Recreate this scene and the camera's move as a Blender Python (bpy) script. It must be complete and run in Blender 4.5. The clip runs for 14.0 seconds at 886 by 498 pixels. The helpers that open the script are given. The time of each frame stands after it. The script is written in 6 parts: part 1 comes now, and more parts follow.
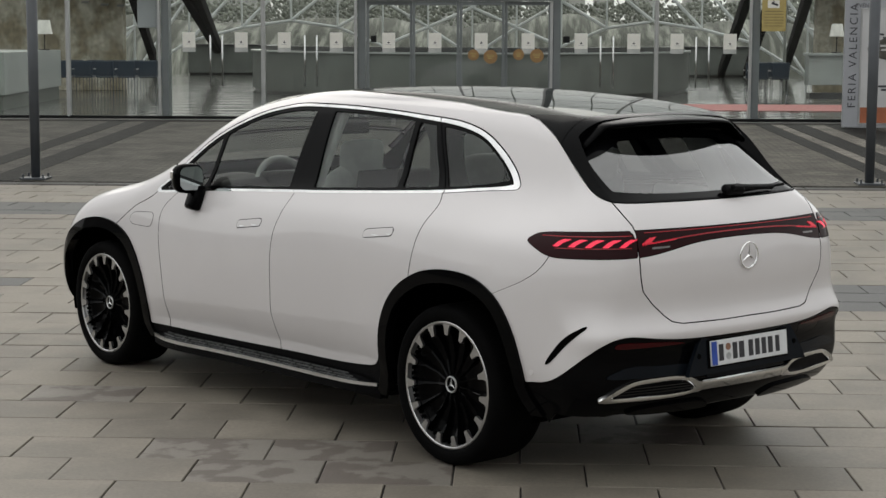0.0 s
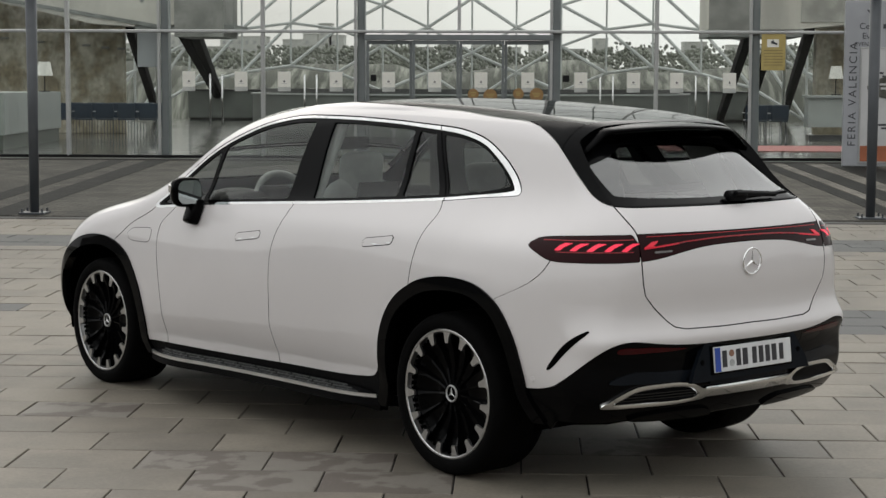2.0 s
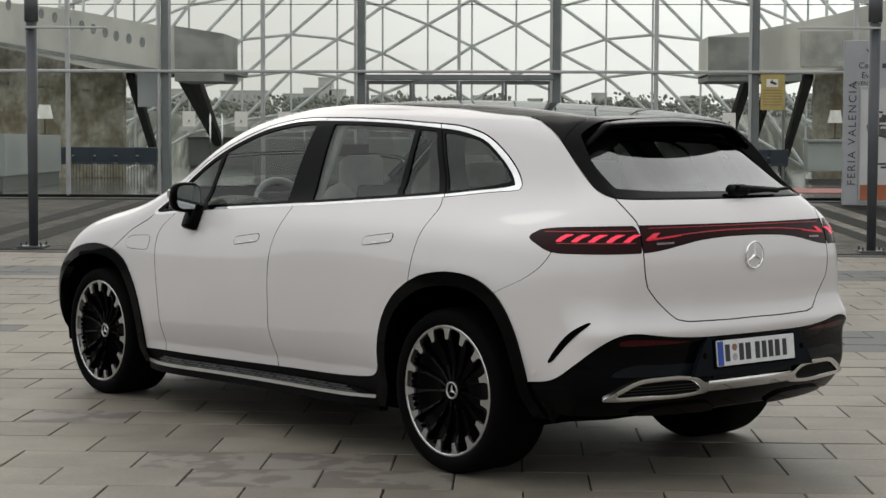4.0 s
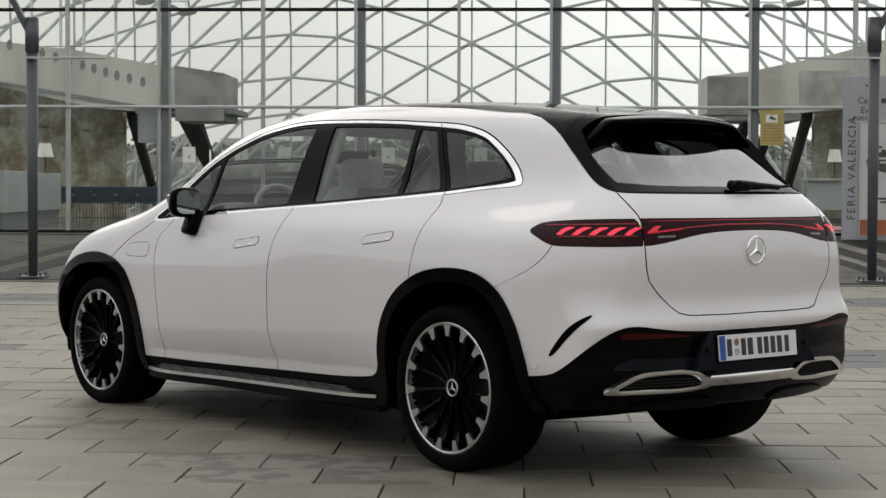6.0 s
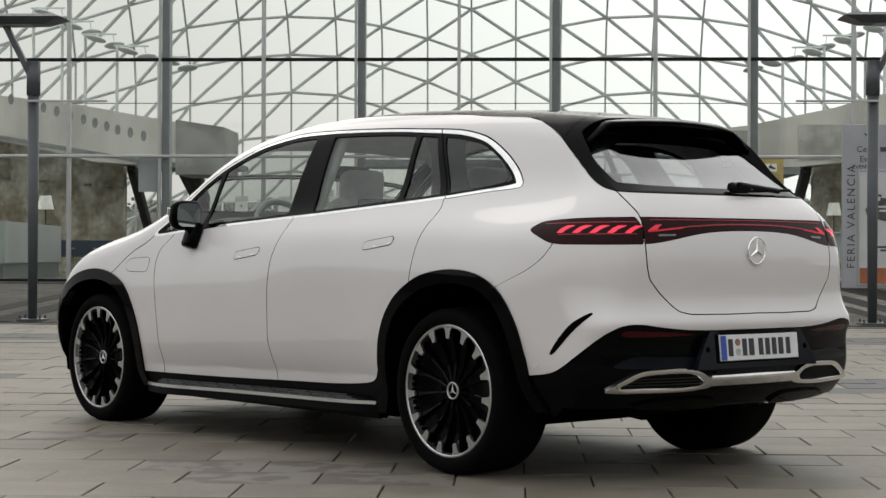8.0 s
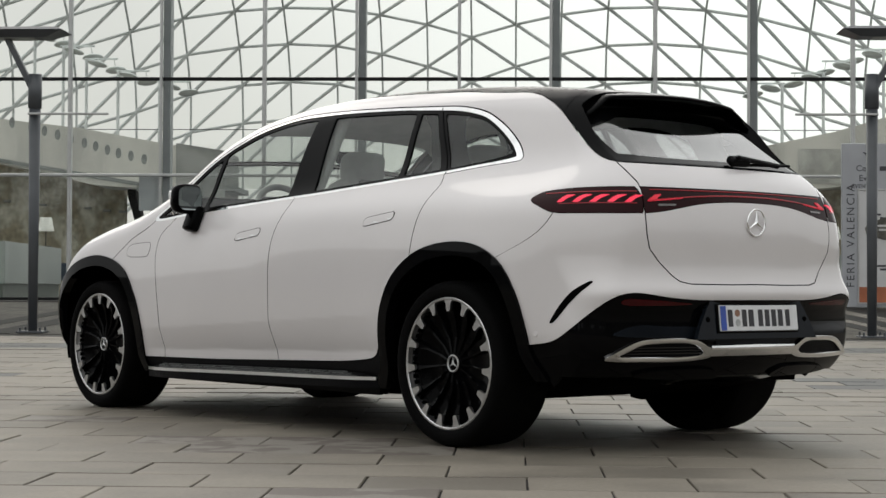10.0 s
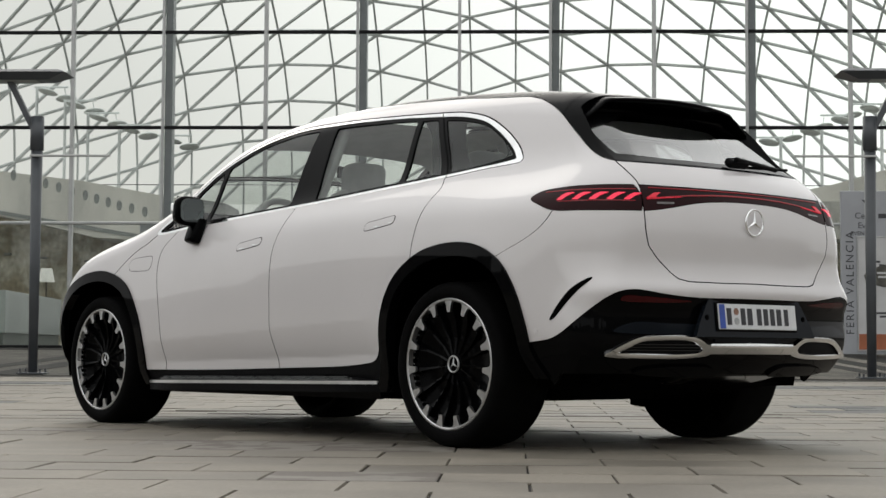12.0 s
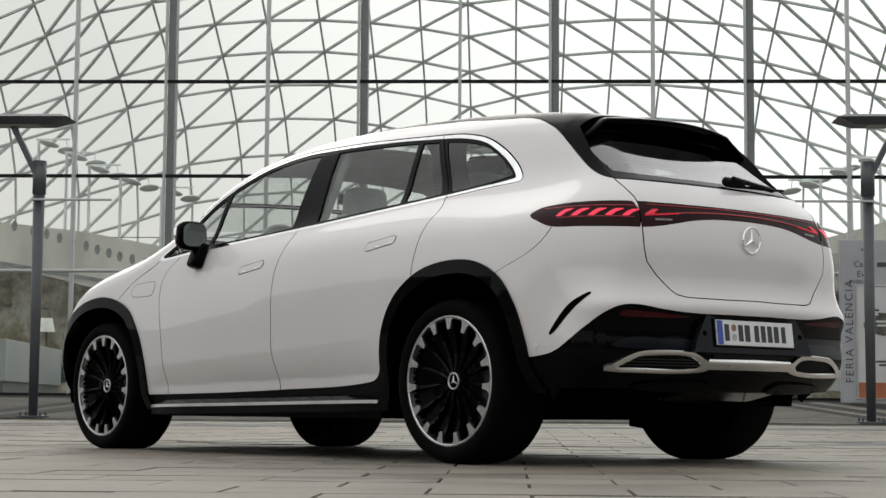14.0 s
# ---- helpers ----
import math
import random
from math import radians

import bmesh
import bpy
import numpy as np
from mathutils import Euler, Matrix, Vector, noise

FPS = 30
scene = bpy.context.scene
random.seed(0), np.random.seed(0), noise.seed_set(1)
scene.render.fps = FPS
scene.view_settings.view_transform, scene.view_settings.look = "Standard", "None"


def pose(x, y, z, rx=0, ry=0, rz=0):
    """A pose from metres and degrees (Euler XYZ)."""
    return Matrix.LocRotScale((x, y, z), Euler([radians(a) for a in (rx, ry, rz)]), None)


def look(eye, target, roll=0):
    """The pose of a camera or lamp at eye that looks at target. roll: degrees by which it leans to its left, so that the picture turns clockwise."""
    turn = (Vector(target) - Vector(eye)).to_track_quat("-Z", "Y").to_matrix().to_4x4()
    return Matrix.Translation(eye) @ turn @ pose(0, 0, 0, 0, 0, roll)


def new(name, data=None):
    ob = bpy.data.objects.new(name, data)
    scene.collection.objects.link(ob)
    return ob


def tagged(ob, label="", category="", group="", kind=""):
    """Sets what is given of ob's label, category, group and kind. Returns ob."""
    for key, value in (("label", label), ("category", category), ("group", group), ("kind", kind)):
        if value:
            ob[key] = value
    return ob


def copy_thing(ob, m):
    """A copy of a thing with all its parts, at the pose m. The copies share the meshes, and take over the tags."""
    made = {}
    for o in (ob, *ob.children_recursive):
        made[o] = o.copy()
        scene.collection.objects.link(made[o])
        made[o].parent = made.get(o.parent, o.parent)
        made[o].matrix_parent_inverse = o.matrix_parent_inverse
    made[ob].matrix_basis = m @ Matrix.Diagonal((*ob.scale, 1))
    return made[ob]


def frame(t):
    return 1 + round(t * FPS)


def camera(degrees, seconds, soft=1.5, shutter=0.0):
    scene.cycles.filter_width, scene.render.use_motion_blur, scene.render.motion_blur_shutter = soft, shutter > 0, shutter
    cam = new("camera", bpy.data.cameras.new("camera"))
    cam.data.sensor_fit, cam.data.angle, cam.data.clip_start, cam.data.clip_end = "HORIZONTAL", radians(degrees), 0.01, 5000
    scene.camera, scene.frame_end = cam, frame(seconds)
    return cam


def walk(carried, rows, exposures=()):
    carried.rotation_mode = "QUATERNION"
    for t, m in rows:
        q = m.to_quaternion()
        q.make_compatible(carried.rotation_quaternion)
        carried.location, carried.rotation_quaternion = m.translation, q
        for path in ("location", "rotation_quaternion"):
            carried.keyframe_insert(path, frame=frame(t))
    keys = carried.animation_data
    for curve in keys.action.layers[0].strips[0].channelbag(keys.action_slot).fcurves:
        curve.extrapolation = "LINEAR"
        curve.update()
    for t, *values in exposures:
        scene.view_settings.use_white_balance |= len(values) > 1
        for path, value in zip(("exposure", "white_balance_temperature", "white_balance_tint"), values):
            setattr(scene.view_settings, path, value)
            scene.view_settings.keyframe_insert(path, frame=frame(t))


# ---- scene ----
cam = camera(28.6, 14.0)
PATH = [
    (0, (0.314, -0.072, 1.98), (0.235, 1.912, 1.737), 0.2),
    (0.5, (0.313, -0.057, 1.937), (0.234, 1.927, 1.702), 0.2),
    (1, (0.312, -0.044, 1.884), (0.233, 1.943, 1.668), 0.2),
    (1.5, (0.311, -0.031, 1.836), (0.232, 1.957, 1.635), 0.2),
    (2, (0.31, -0.02, 1.777), (0.231, 1.97, 1.591), 0.2),
    (2.5, (0.309, -0.009, 1.719), (0.23, 1.982, 1.548), 0.2),
    (3, (0.308, 0.0, 1.654), (0.229, 1.993, 1.499), 0.2),
    (5.5, (0.305, 0.031, 1.314), (0.226, 2.027, 1.232), 0.2),
    (6, (0.304, 0.033, 1.269), (0.225, 2.031, 1.201), 0.2),
    (6.5, (0.304, 0.035, 1.196), (0.225, 2.033, 1.15), 0.2),
    (7, (0.303, 0.035, 1.13), (0.224, 2.033, 1.106), 0.2),
    (7.5, (0.303, 0.034, 1.063), (0.224, 2.033, 1.059), 0.2),
    (8, (0.302, 0.032, 0.99), (0.223, 2.03, 0.996), 0.2),
    (10.5, (0.301, 0.001, 0.641), (0.222, 1.999, 0.703), 0.3),
    (11, (0.301, -0.009, 0.569), (0.222, 1.988, 0.65), 0.3),
    (11.5, (0.301, -0.02, 0.505), (0.222, 1.976, 0.603), 0.3),
    (12, (0.301, -0.033, 0.431), (0.222, 1.962, 0.549), 0.3),
    (12.5, (0.301, -0.048, 0.374), (0.222, 1.946, 0.508), 0.3),
    (13, (0.301, -0.063, 0.301), (0.222, 1.929, 0.457), 0.3),
    (13.5, (0.301, -0.08, 0.259), (0.223, 1.911, 0.43), 0.3),
    (14, (0.302, -0.099, 0.241), (0.223, 1.891, 0.426), 0.4),
]
walk(cam, [(t, look(eye, target, roll)) for t, eye, target, roll in PATH])

# ---- world ----
world = bpy.data.worlds.new("sky")
scene.world = world
world.use_nodes = True
nt = world.node_tree
sky = nt.nodes.new("ShaderNodeTexSky")
sky.sky_type, sky.sun_disc = "NISHITA", False
sky.sun_elevation, sky.sun_rotation, sky.dust_density = radians(34.7), radians(-14), 3.0
where, clouds, cover, blend = nt.nodes.new("ShaderNodeTexCoord"), nt.nodes.new("ShaderNodeTexNoise"), nt.nodes.new("ShaderNodeValToRGB"), nt.nodes.new("ShaderNodeMix")
clouds.inputs["Scale"].default_value, clouds.inputs["Detail"].default_value = 2.2, 6
cover.color_ramp.elements[0].position, cover.color_ramp.elements[1].position = 0.3, 0.7
cover.color_ramp.elements[0].color, cover.color_ramp.elements[1].color = (8.8, 8.9, 8.85, 1), (10.6, 10.65, 10.45, 1)
blend.data_type = "RGBA"
blend.inputs["Factor"].default_value = 0.95
nt.links.new(where.outputs["Generated"], clouds.inputs["Vector"])
nt.links.new(clouds.outputs["Fac"], cover.inputs["Fac"])
nt.links.new(sky.outputs["Color"], blend.inputs["A"])


def sky_slope(way, low, high, first, last):
    """A smooth change of the cloud's brightness along one direction."""
    dot, span = nt.nodes.new("ShaderNodeVectorMath"), nt.nodes.new("ShaderNodeMapRange")
    dot.operation, span.interpolation_type = "DOT_PRODUCT", "SMOOTHSTEP"
    dot.inputs[1].default_value = Vector(way).normalized()
    for key, value in (("From Min", low), ("From Max", high), ("To Min", first), ("To Max", last)):
        span.inputs[key].default_value = value
    nt.links.new(where.outputs["Generated"], dot.inputs[0])
    nt.links.new(dot.outputs["Value"], span.inputs["Value"])
    return span.outputs["Result"]


cloud = cover.outputs["Color"]
for slope in (sky_slope((9, 30, 13), 0.84, 1.0, 0.63, 1.2), sky_slope((-0.8, -1, 0.3), -0.3, 0.9, 0.92, 1.12), sky_slope((0, 0, 1), 0.25, 0.9, 1.0, 1.6)):
    lit = nt.nodes.new("ShaderNodeVectorMath")
    lit.operation = "SCALE"
    nt.links.new(cloud, lit.inputs[0])
    nt.links.new(slope, lit.inputs["Scale"])
    cloud = lit.outputs["Vector"]
nt.links.new(cloud, blend.inputs["B"])
nt.links.new(blend.outputs["Result"], nt.nodes["Background"].inputs["Color"])
nt.nodes["Background"].inputs["Strength"].default_value = 0.125

sun = new("sun", bpy.data.lights.new("sun", "SUN"))
sun.data.energy, sun.data.angle, sun.data.color = 0.65, radians(48), (1.0, 0.95, 0.88)
sun.matrix_world = look((-7, 28, 20), (0, 0, 0))
scene.view_settings.exposure = 0.0


# ---- materials ----
def material(name, color, rough=0.5, metal=0.0, vary=0.12, scale=4.0, grain=0.0, grain_scale=120.0, coat=0.0, second=None, spread=(0.4, 0.6), by_piece=0.0, shine=0.5, stretch=None, ior=1.5, depth=0.004):
    """A surface with blotches at one scale, grain at a finer one, fine relief and uneven gloss."""
    m = bpy.data.materials.new(name)
    m.use_nodes = True
    t = m.node_tree
    b = t.nodes["Principled BSDF"]
    at = t.nodes.new("ShaderNodeTexCoord")
    big, fine = t.nodes.new("ShaderNodeTexNoise"), t.nodes.new("ShaderNodeTexNoise")
    where = at.outputs["Object"]
    if stretch:
        squeeze = t.nodes.new("ShaderNodeMapping")
        squeeze.inputs["Scale"].default_value = stretch
        t.links.new(where, squeeze.inputs["Vector"])
        where = squeeze.outputs["Vector"]
    if by_piece:
        own, far, moved = t.nodes.new("ShaderNodeObjectInfo"), t.nodes.new("ShaderNodeVectorMath"), t.nodes.new("ShaderNodeVectorMath")
        far.operation, moved.operation = "SCALE", "ADD"
        far.inputs[0].default_value = (37.0, 53.0, 11.0)
        t.links.new(own.outputs["Random"], far.inputs["Scale"])
        t.links.new(where, moved.inputs[0])
        t.links.new(far.outputs["Vector"], moved.inputs[1])
        where = moved.outputs["Vector"]
    for n, s, d in ((big, scale, 5), (fine, grain_scale, 3)):
        n.inputs["Scale"].default_value, n.inputs["Detail"].default_value = s, d
        t.links.new(where, n.inputs["Vector"])
    ramp = t.nodes.new("ShaderNodeValToRGB")
    c = np.array(color)
    low, high = (c * (1 - vary), np.minimum(c * (1 + vary), 1)) if second is None else (c, np.array(second))
    ramp.color_ramp.elements[0].position, ramp.color_ramp.elements[1].position = spread
    ramp.color_ramp.elements[0].color, ramp.color_ramp.elements[1].color = (*low, 1), (*high, 1)
    t.links.new(big.outputs["Fac"], ramp.inputs["Fac"])
    out = ramp.outputs["Color"]
    mix = t.nodes.new("ShaderNodeMix")
    mix.data_type, mix.blend_type = "RGBA", "OVERLAY"
    mix.inputs["Factor"].default_value = min(1.0, vary * 1.5)
    t.links.new(out, mix.inputs["A"])
    t.links.new(fine.outputs["Fac"], mix.inputs["B"])
    out = mix.outputs["Result"]
    if by_piece:
        info, hsv, span = t.nodes.new("ShaderNodeObjectInfo"), t.nodes.new("ShaderNodeHueSaturation"), t.nodes.new("ShaderNodeMapRange")
        span.inputs["To Min"].default_value, span.inputs["To Max"].default_value = 1 - by_piece, 1 + by_piece
        t.links.new(info.outputs["Random"], span.inputs["Value"])
        t.links.new(span.outputs["Result"], hsv.inputs["Value"])
        t.links.new(out, hsv.inputs["Color"])
        out = hsv.outputs["Color"]
    t.links.new(out, b.inputs["Base Color"])
    gloss = t.nodes.new("ShaderNodeMapRange")
    gloss.inputs["To Min"].default_value, gloss.inputs["To Max"].default_value = max(0.0, rough * 0.8), min(1.0, rough * 1.2)
    t.links.new(big.outputs["Fac"], gloss.inputs["Value"])
    t.links.new(gloss.outputs["Result"], b.inputs["Roughness"])
    b.inputs["Metallic"].default_value = metal
    b.inputs["Specular IOR Level"].default_value = shine
    b.inputs["IOR"].default_value = ior
    if coat:
        b.inputs["Coat Weight"].default_value, b.inputs["Coat Roughness"].default_value = coat, 0.012
    if grain:
        bump = t.nodes.new("ShaderNodeBump")
        bump.inputs["Strength"].default_value, bump.inputs["Distance"].default_value = grain, depth
        t.links.new(fine.outputs["Fac"], bump.inputs["Height"])
        t.links.new(bump.outputs["Normal"], b.inputs["Normal"])
    return m


def pavers(name, color, length=0.2, width=0.1):
    """Brick pavers in bond, seen from afar."""
    m = material(name, color, 0.75, 0.0, 0.25, 1.4, 0.5, 30, ior=1.18)
    t = m.node_tree
    b = t.nodes["Principled BSDF"]
    old = b.inputs["Base Color"].links[0].from_socket
    at, brick, mul = t.nodes.new("ShaderNodeTexCoord"), t.nodes.new("ShaderNodeTexBrick"), t.nodes.new("ShaderNodeMix")
    brick.inputs["Scale"].default_value = 1.0
    brick.inputs["Brick Width"].default_value, brick.inputs["Row Height"].default_value, brick.inputs["Mortar Size"].default_value = length, width, 0.007
    brick.inputs["Color1"].default_value, brick.inputs["Color2"].default_value, brick.inputs["Mortar"].default_value = (0.8, 0.8, 0.8, 1), (1.15, 1.13, 1.1, 1), (0.35, 0.35, 0.34, 1)
    mul.data_type, mul.blend_type = "RGBA", "MULTIPLY"
    mul.inputs["Factor"].default_value = 1.0
    t.links.new(at.outputs["Object"], brick.inputs["Vector"])
    t.links.new(old, mul.inputs["A"])
    t.links.new(brick.outputs["Color"], mul.inputs["B"])
    t.links.new(mul.outputs["Result"], b.inputs["Base Color"])
    return m


def pane_glass(name, tint, straight=0.05, slanted=0.9, power=4.0):
    """A thin pane: what lies behind shows through its tint, and it mirrors more at a slant."""
    m = bpy.data.materials.new(name)
    m.use_nodes = True
    t = m.node_tree
    t.nodes.remove(t.nodes["Principled BSDF"])
    clear, shine, mix, slant, curve, span = (t.nodes.new(k) for k in ("ShaderNodeBsdfTransparent", "ShaderNodeBsdfGlossy", "ShaderNodeMixShader", "ShaderNodeLayerWeight", "ShaderNodeMath", "ShaderNodeMapRange"))
    clear.inputs["Color"].default_value = (*tint, 1)
    shine.inputs["Roughness"].default_value = 0.01
    slant.inputs["Blend"].default_value = 0.5
    curve.operation, curve.inputs[1].default_value = "POWER", power
    span.inputs["To Min"].default_value, span.inputs["To Max"].default_value = straight, slanted
    t.links.new(slant.outputs["Facing"], curve.inputs[0])
    t.links.new(curve.outputs["Value"], span.inputs["Value"])
    t.links.new(span.outputs["Result"], mix.inputs["Fac"])
    t.links.new(clear.outputs["BSDF"], mix.inputs[1])
    t.links.new(shine.outputs["BSDF"], mix.inputs[2])
    t.links.new(mix.outputs["Shader"], t.nodes["Material Output"].inputs["Surface"])
    return m


def glowing(name, color, strength):
    m = bpy.data.materials.new(name)
    m.use_nodes = True
    b = m.node_tree.nodes["Principled BSDF"]
    b.inputs["Base Color"].default_value = (*(0.35 * c for c in color), 1)
    b.inputs["Emission Color"].default_value = (*color, 1)
    b.inputs["Emission Strength"].default_value = strength
    b.inputs["Roughness"].default_value = 0.15
    return m


PAINT = material("pearl white paint", (0.636, 0.613, 0.616), 0.38, 0.0, 0.015, 1.5, 0.0, 400, coat=1.0, shine=0.15)
GLOSS_BLACK = material("gloss black trim", (0.005, 0.0055, 0.006), 0.2, 0.0, 0.1, 3, shine=0.4)
DEEP_BLACK = material("deep black lacquer", (0.0012, 0.0012, 0.0014), 0.16, 0.0, 0.1, 3, ior=1.12)
PIANO_BLACK = material("polished black lacquer", (0.0016, 0.0017, 0.002), 0.05, 0.0, 0.1, 3, ior=1.17)
MATTE_BLACK = material("moulded black plastic", (0.0035, 0.0035, 0.004), 0.5, 0.0, 0.1, 6, 0.15, 600, ior=1.14)
PILLAR_BLACK = material("black window pillar", (0.002, 0.0021, 0.0023), 0.10, 0.0, 0.08, 6, ior=1.16)
FIN_BLACK = material("black fin lacquer", (0.002, 0.0021, 0.0024), 0.14, 0.0, 0.08, 6, ior=1.16)
LINER = material("black liner", (0.002, 0.002, 0.002), 0.9, ior=1.05)
CHROME = material("satin chrome", (0.86, 0.86, 0.86), 0.09, 1.0, 0.05, 8)
SATIN = material("satin alloy strip", (0.75, 0.75, 0.75), 0.32, 1.0, 0.05, 8)
POLISHED = material("machined alloy", (0.52, 0.52, 0.52), 0.30, 1.0, 0.05, 20)
RUBBER = material("tyre rubber", (0.0025, 0.0025, 0.0026), 0.75, 0.0, 0.2, 12, 0.3, 500, ior=1.12)
LENS = material("dark red lens", (0.016, 0.0015, 0.0025), 0.06, 0.0, 0.05, 5, ior=1.22)
RED_REFLECTOR = material("red reflector", (0.045, 0.002, 0.003), 0.08, 0.0, 0.1, 40, shine=0.2)
GREY_LENS = material("clear reverse lamp", (0.12, 0.10, 0.10), 0.15, 0.0, 0.1, 60, coat=1.0)
LAMP_RED = glowing("lit red strip", (1.0, 0.03, 0.08), 0.75)
LAMP_DIM = glowing("dim red strip", (0.55, 0.010, 0.025), 0.10)
LAMP_MID = glowing("softly lit red strip", (0.85, 0.02, 0.05), 0.42)
TINT = pane_glass("tinted window", (0.655, 0.69, 0.67), 0.045)
PRIVACY = pane_glass("privacy window", (0.57, 0.605, 0.59), 0.045)
REAR_TINT = pane_glass("rear window", (0.42, 0.43, 0.44), 0.22)
SCREEN_TINT = pane_glass("windscreen", (0.85, 0.87, 0.85), 0.05)
ROOF_GLASS = pane_glass("dark glass roof", (0.16, 0.18, 0.17), 0.03, power=6.5)
FRIT = material("black glass print", (0.012, 0.014, 0.0135), 0.5, 0.0, 0.05, 30, ior=1.2)
SATIN_BLACK = material("satin black panel", (0.006, 0.008, 0.011), 0.12, 0.0, 0.1, 5, ior=1.22)
MIRROR = material("mirror", (0.34, 0.37, 0.37), 0.02, 1.0, 0.0, 3)
LEATHER = material("pale grey leather", (0.52, 0.53, 0.51), 0.6, 0.0, 0.08, 9, 0.2, 300)
DARK_TRIM = material("dark cabin trim", (0.03, 0.03, 0.032), 0.6, 0.0, 0.1, 9, 0.1, 300)
DASH_BLACK = material("black dashboard", (0.008, 0.008, 0.009), 0.5, 0.0, 0.1, 9, 0.1, 300, ior=1.15)
HEADLINING = material("grey headlining", (0.60, 0.60, 0.58), 0.9, 0.0, 0.06, 9)
PLATE_WHITE = material("white number plate", (0.62, 0.63, 0.64), 0.35, 0.0, 0.03, 20)
PLATE_BLUE = material("blue plate band", (0.02, 0.06, 0.32), 0.35)
PLATE_INK = material("black plate print", (0.02, 0.02, 0.025), 0.5)
SEAL_BROWN = material("brown sticker", (0.22, 0.11, 0.07), 0.5)


# ---- mesh helpers ----
def part(name, bm, mat, parent=None, label="", smooth=False):
    """Links a bmesh as one mesh object under a thing or under a part."""
    me = bpy.data.meshes.new(name)
    bmesh.ops.recalc_face_normals(bm, faces=bm.faces)
    bm.to_mesh(me)
    bm.free()
    for p in me.polygons:
        p.use_smooth = smooth
    me.materials.append(mat)
    ob = new(name, me)
    if parent is not None:
        ob.parent = parent
    if label:
        tagged(ob, label)
    return ob


def again(ob, name, m, parent=None):
    """Another object on the same mesh."""
    o = new(name, ob.data)
    if parent is not None:
        o.parent = parent
    o.matrix_local = m
    return o


def add_box(bm, size, m=None, bevel=0.0, segments=2):
    made = bmesh.ops.create_cube(bm, size=1.0)["verts"]
    bmesh.ops.scale(bm, vec=size, verts=made)
    if bevel:
        edges = {e for v in made for e in v.link_edges}
        made = bmesh.ops.bevel(bm, geom=list(edges), offset=bevel, segments=segments, affect="EDGES", profile=0.5)["verts"]
    if m is not None:
        bmesh.ops.transform(bm, matrix=m, verts=made)
    return made


def box(size, m=None, bevel=0.0, segments=2):
    bm = bmesh.new()
    add_box(bm, size, m, bevel, segments)
    return bm


def add_tube(bm, a, b, r, sides=8, r2=None):
    a, b = Vector(a), Vector(b)
    d = b - a
    m = Matrix.Translation((a + b) / 2) @ d.to_track_quat("Z", "Y").to_matrix().to_4x4()
    return bmesh.ops.create_cone(bm, cap_ends=True, segments=sides, radius1=r, radius2=r if r2 is None else r2, depth=d.length, matrix=m)["verts"]


def lathe(profile, sides=64, axis="y"):
    """A ring shape: (radius, along) pairs, closed round on themselves, turned about an axis."""
    bm = bmesh.new()
    rings = []
    for k in range(sides):
        a = 2 * math.pi * k / sides
        ring = []
        for r, h in profile:
            p = (r * math.cos(a), h, r * math.sin(a)) if axis == "y" else (r * math.cos(a), r * math.sin(a), h)
            ring.append(bm.verts.new(p))
        rings.append(ring)
    n = len(profile)
    for k in range(sides):
        p, q = rings[k], rings[(k + 1) % sides]
        for i in range(n):
            j = (i + 1) % n
            bm.faces.new((p[i], p[j], q[j], q[i]))
    bmesh.ops.remove_doubles(bm, verts=bm.verts, dist=1e-5)
    return bm


def prism(outline, depth, m=None):
    """A flat plate: outline of (x, z) pairs, thickness along y."""
    bm = bmesh.new()
    front = [bm.verts.new((x, 0, z)) for x, z in outline]
    back = [bm.verts.new((x, depth, z)) for x, z in outline]
    n = len(outline)
    bm.faces.new(front)
    bm.faces.new(back[::-1])
    for i in range(n):
        j = (i + 1) % n
        bm.faces.new((front[i], back[i], back[j], front[j]))
    if m is not None:
        bmesh.ops.transform(bm, matrix=m, verts=bm.verts)
    return bm


def round_rect(w, h, r, steps=5, lean=0.0):
    pts = []
    for cx, cz, a0 in ((w / 2 - r, h / 2 - r, 0), (-w / 2 + r, h / 2 - r, 90), (-w / 2 + r, -h / 2 + r, 180), (w / 2 - r, -h / 2 + r, 270)):
        for k in range(steps + 1):
            a = radians(a0 + 90 * k / steps)
            x, z = cx + r * math.cos(a), cz + r * math.sin(a)
            pts.append((x + lean * z, z))
    return pts


# ---- plaza, forecourt and building materials ----
SLAB = material("sandy grey paving slab", (0.166, 0.148, 0.121), 0.57, 0.0, 0.18, 1.6, 0.35, 60, by_piece=0.10, ior=1.39)
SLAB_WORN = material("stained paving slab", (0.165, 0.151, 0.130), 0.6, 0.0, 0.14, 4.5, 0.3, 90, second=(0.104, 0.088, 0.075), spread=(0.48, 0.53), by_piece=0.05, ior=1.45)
SLAB_DARK = material("dark paving slab", (0.058, 0.058, 0.057), 0.6, 0.0, 0.12, 2, 0.3, 90, by_piece=0.08)
JOINT = material("dark joint", (0.014, 0.013, 0.012), 0.95, 0.0, 0.2, 9, 0.4, 200)
PAVER = pavers("grey brick pavers", (0.082, 0.079, 0.070))
PAVER_DARK = pavers("dark brick pavers", (0.027, 0.027, 0.0255))
PAVER_LIGHT = pavers("pale brick pavers", (0.17, 0.16, 0.142))
PAVER_MID = pavers("sandy brick pavers", (0.105, 0.099, 0.087))
KERB = material("kerb stone", (0.06, 0.057, 0.053), 0.8, 0.0, 0.2, 3, 0.5, 60)
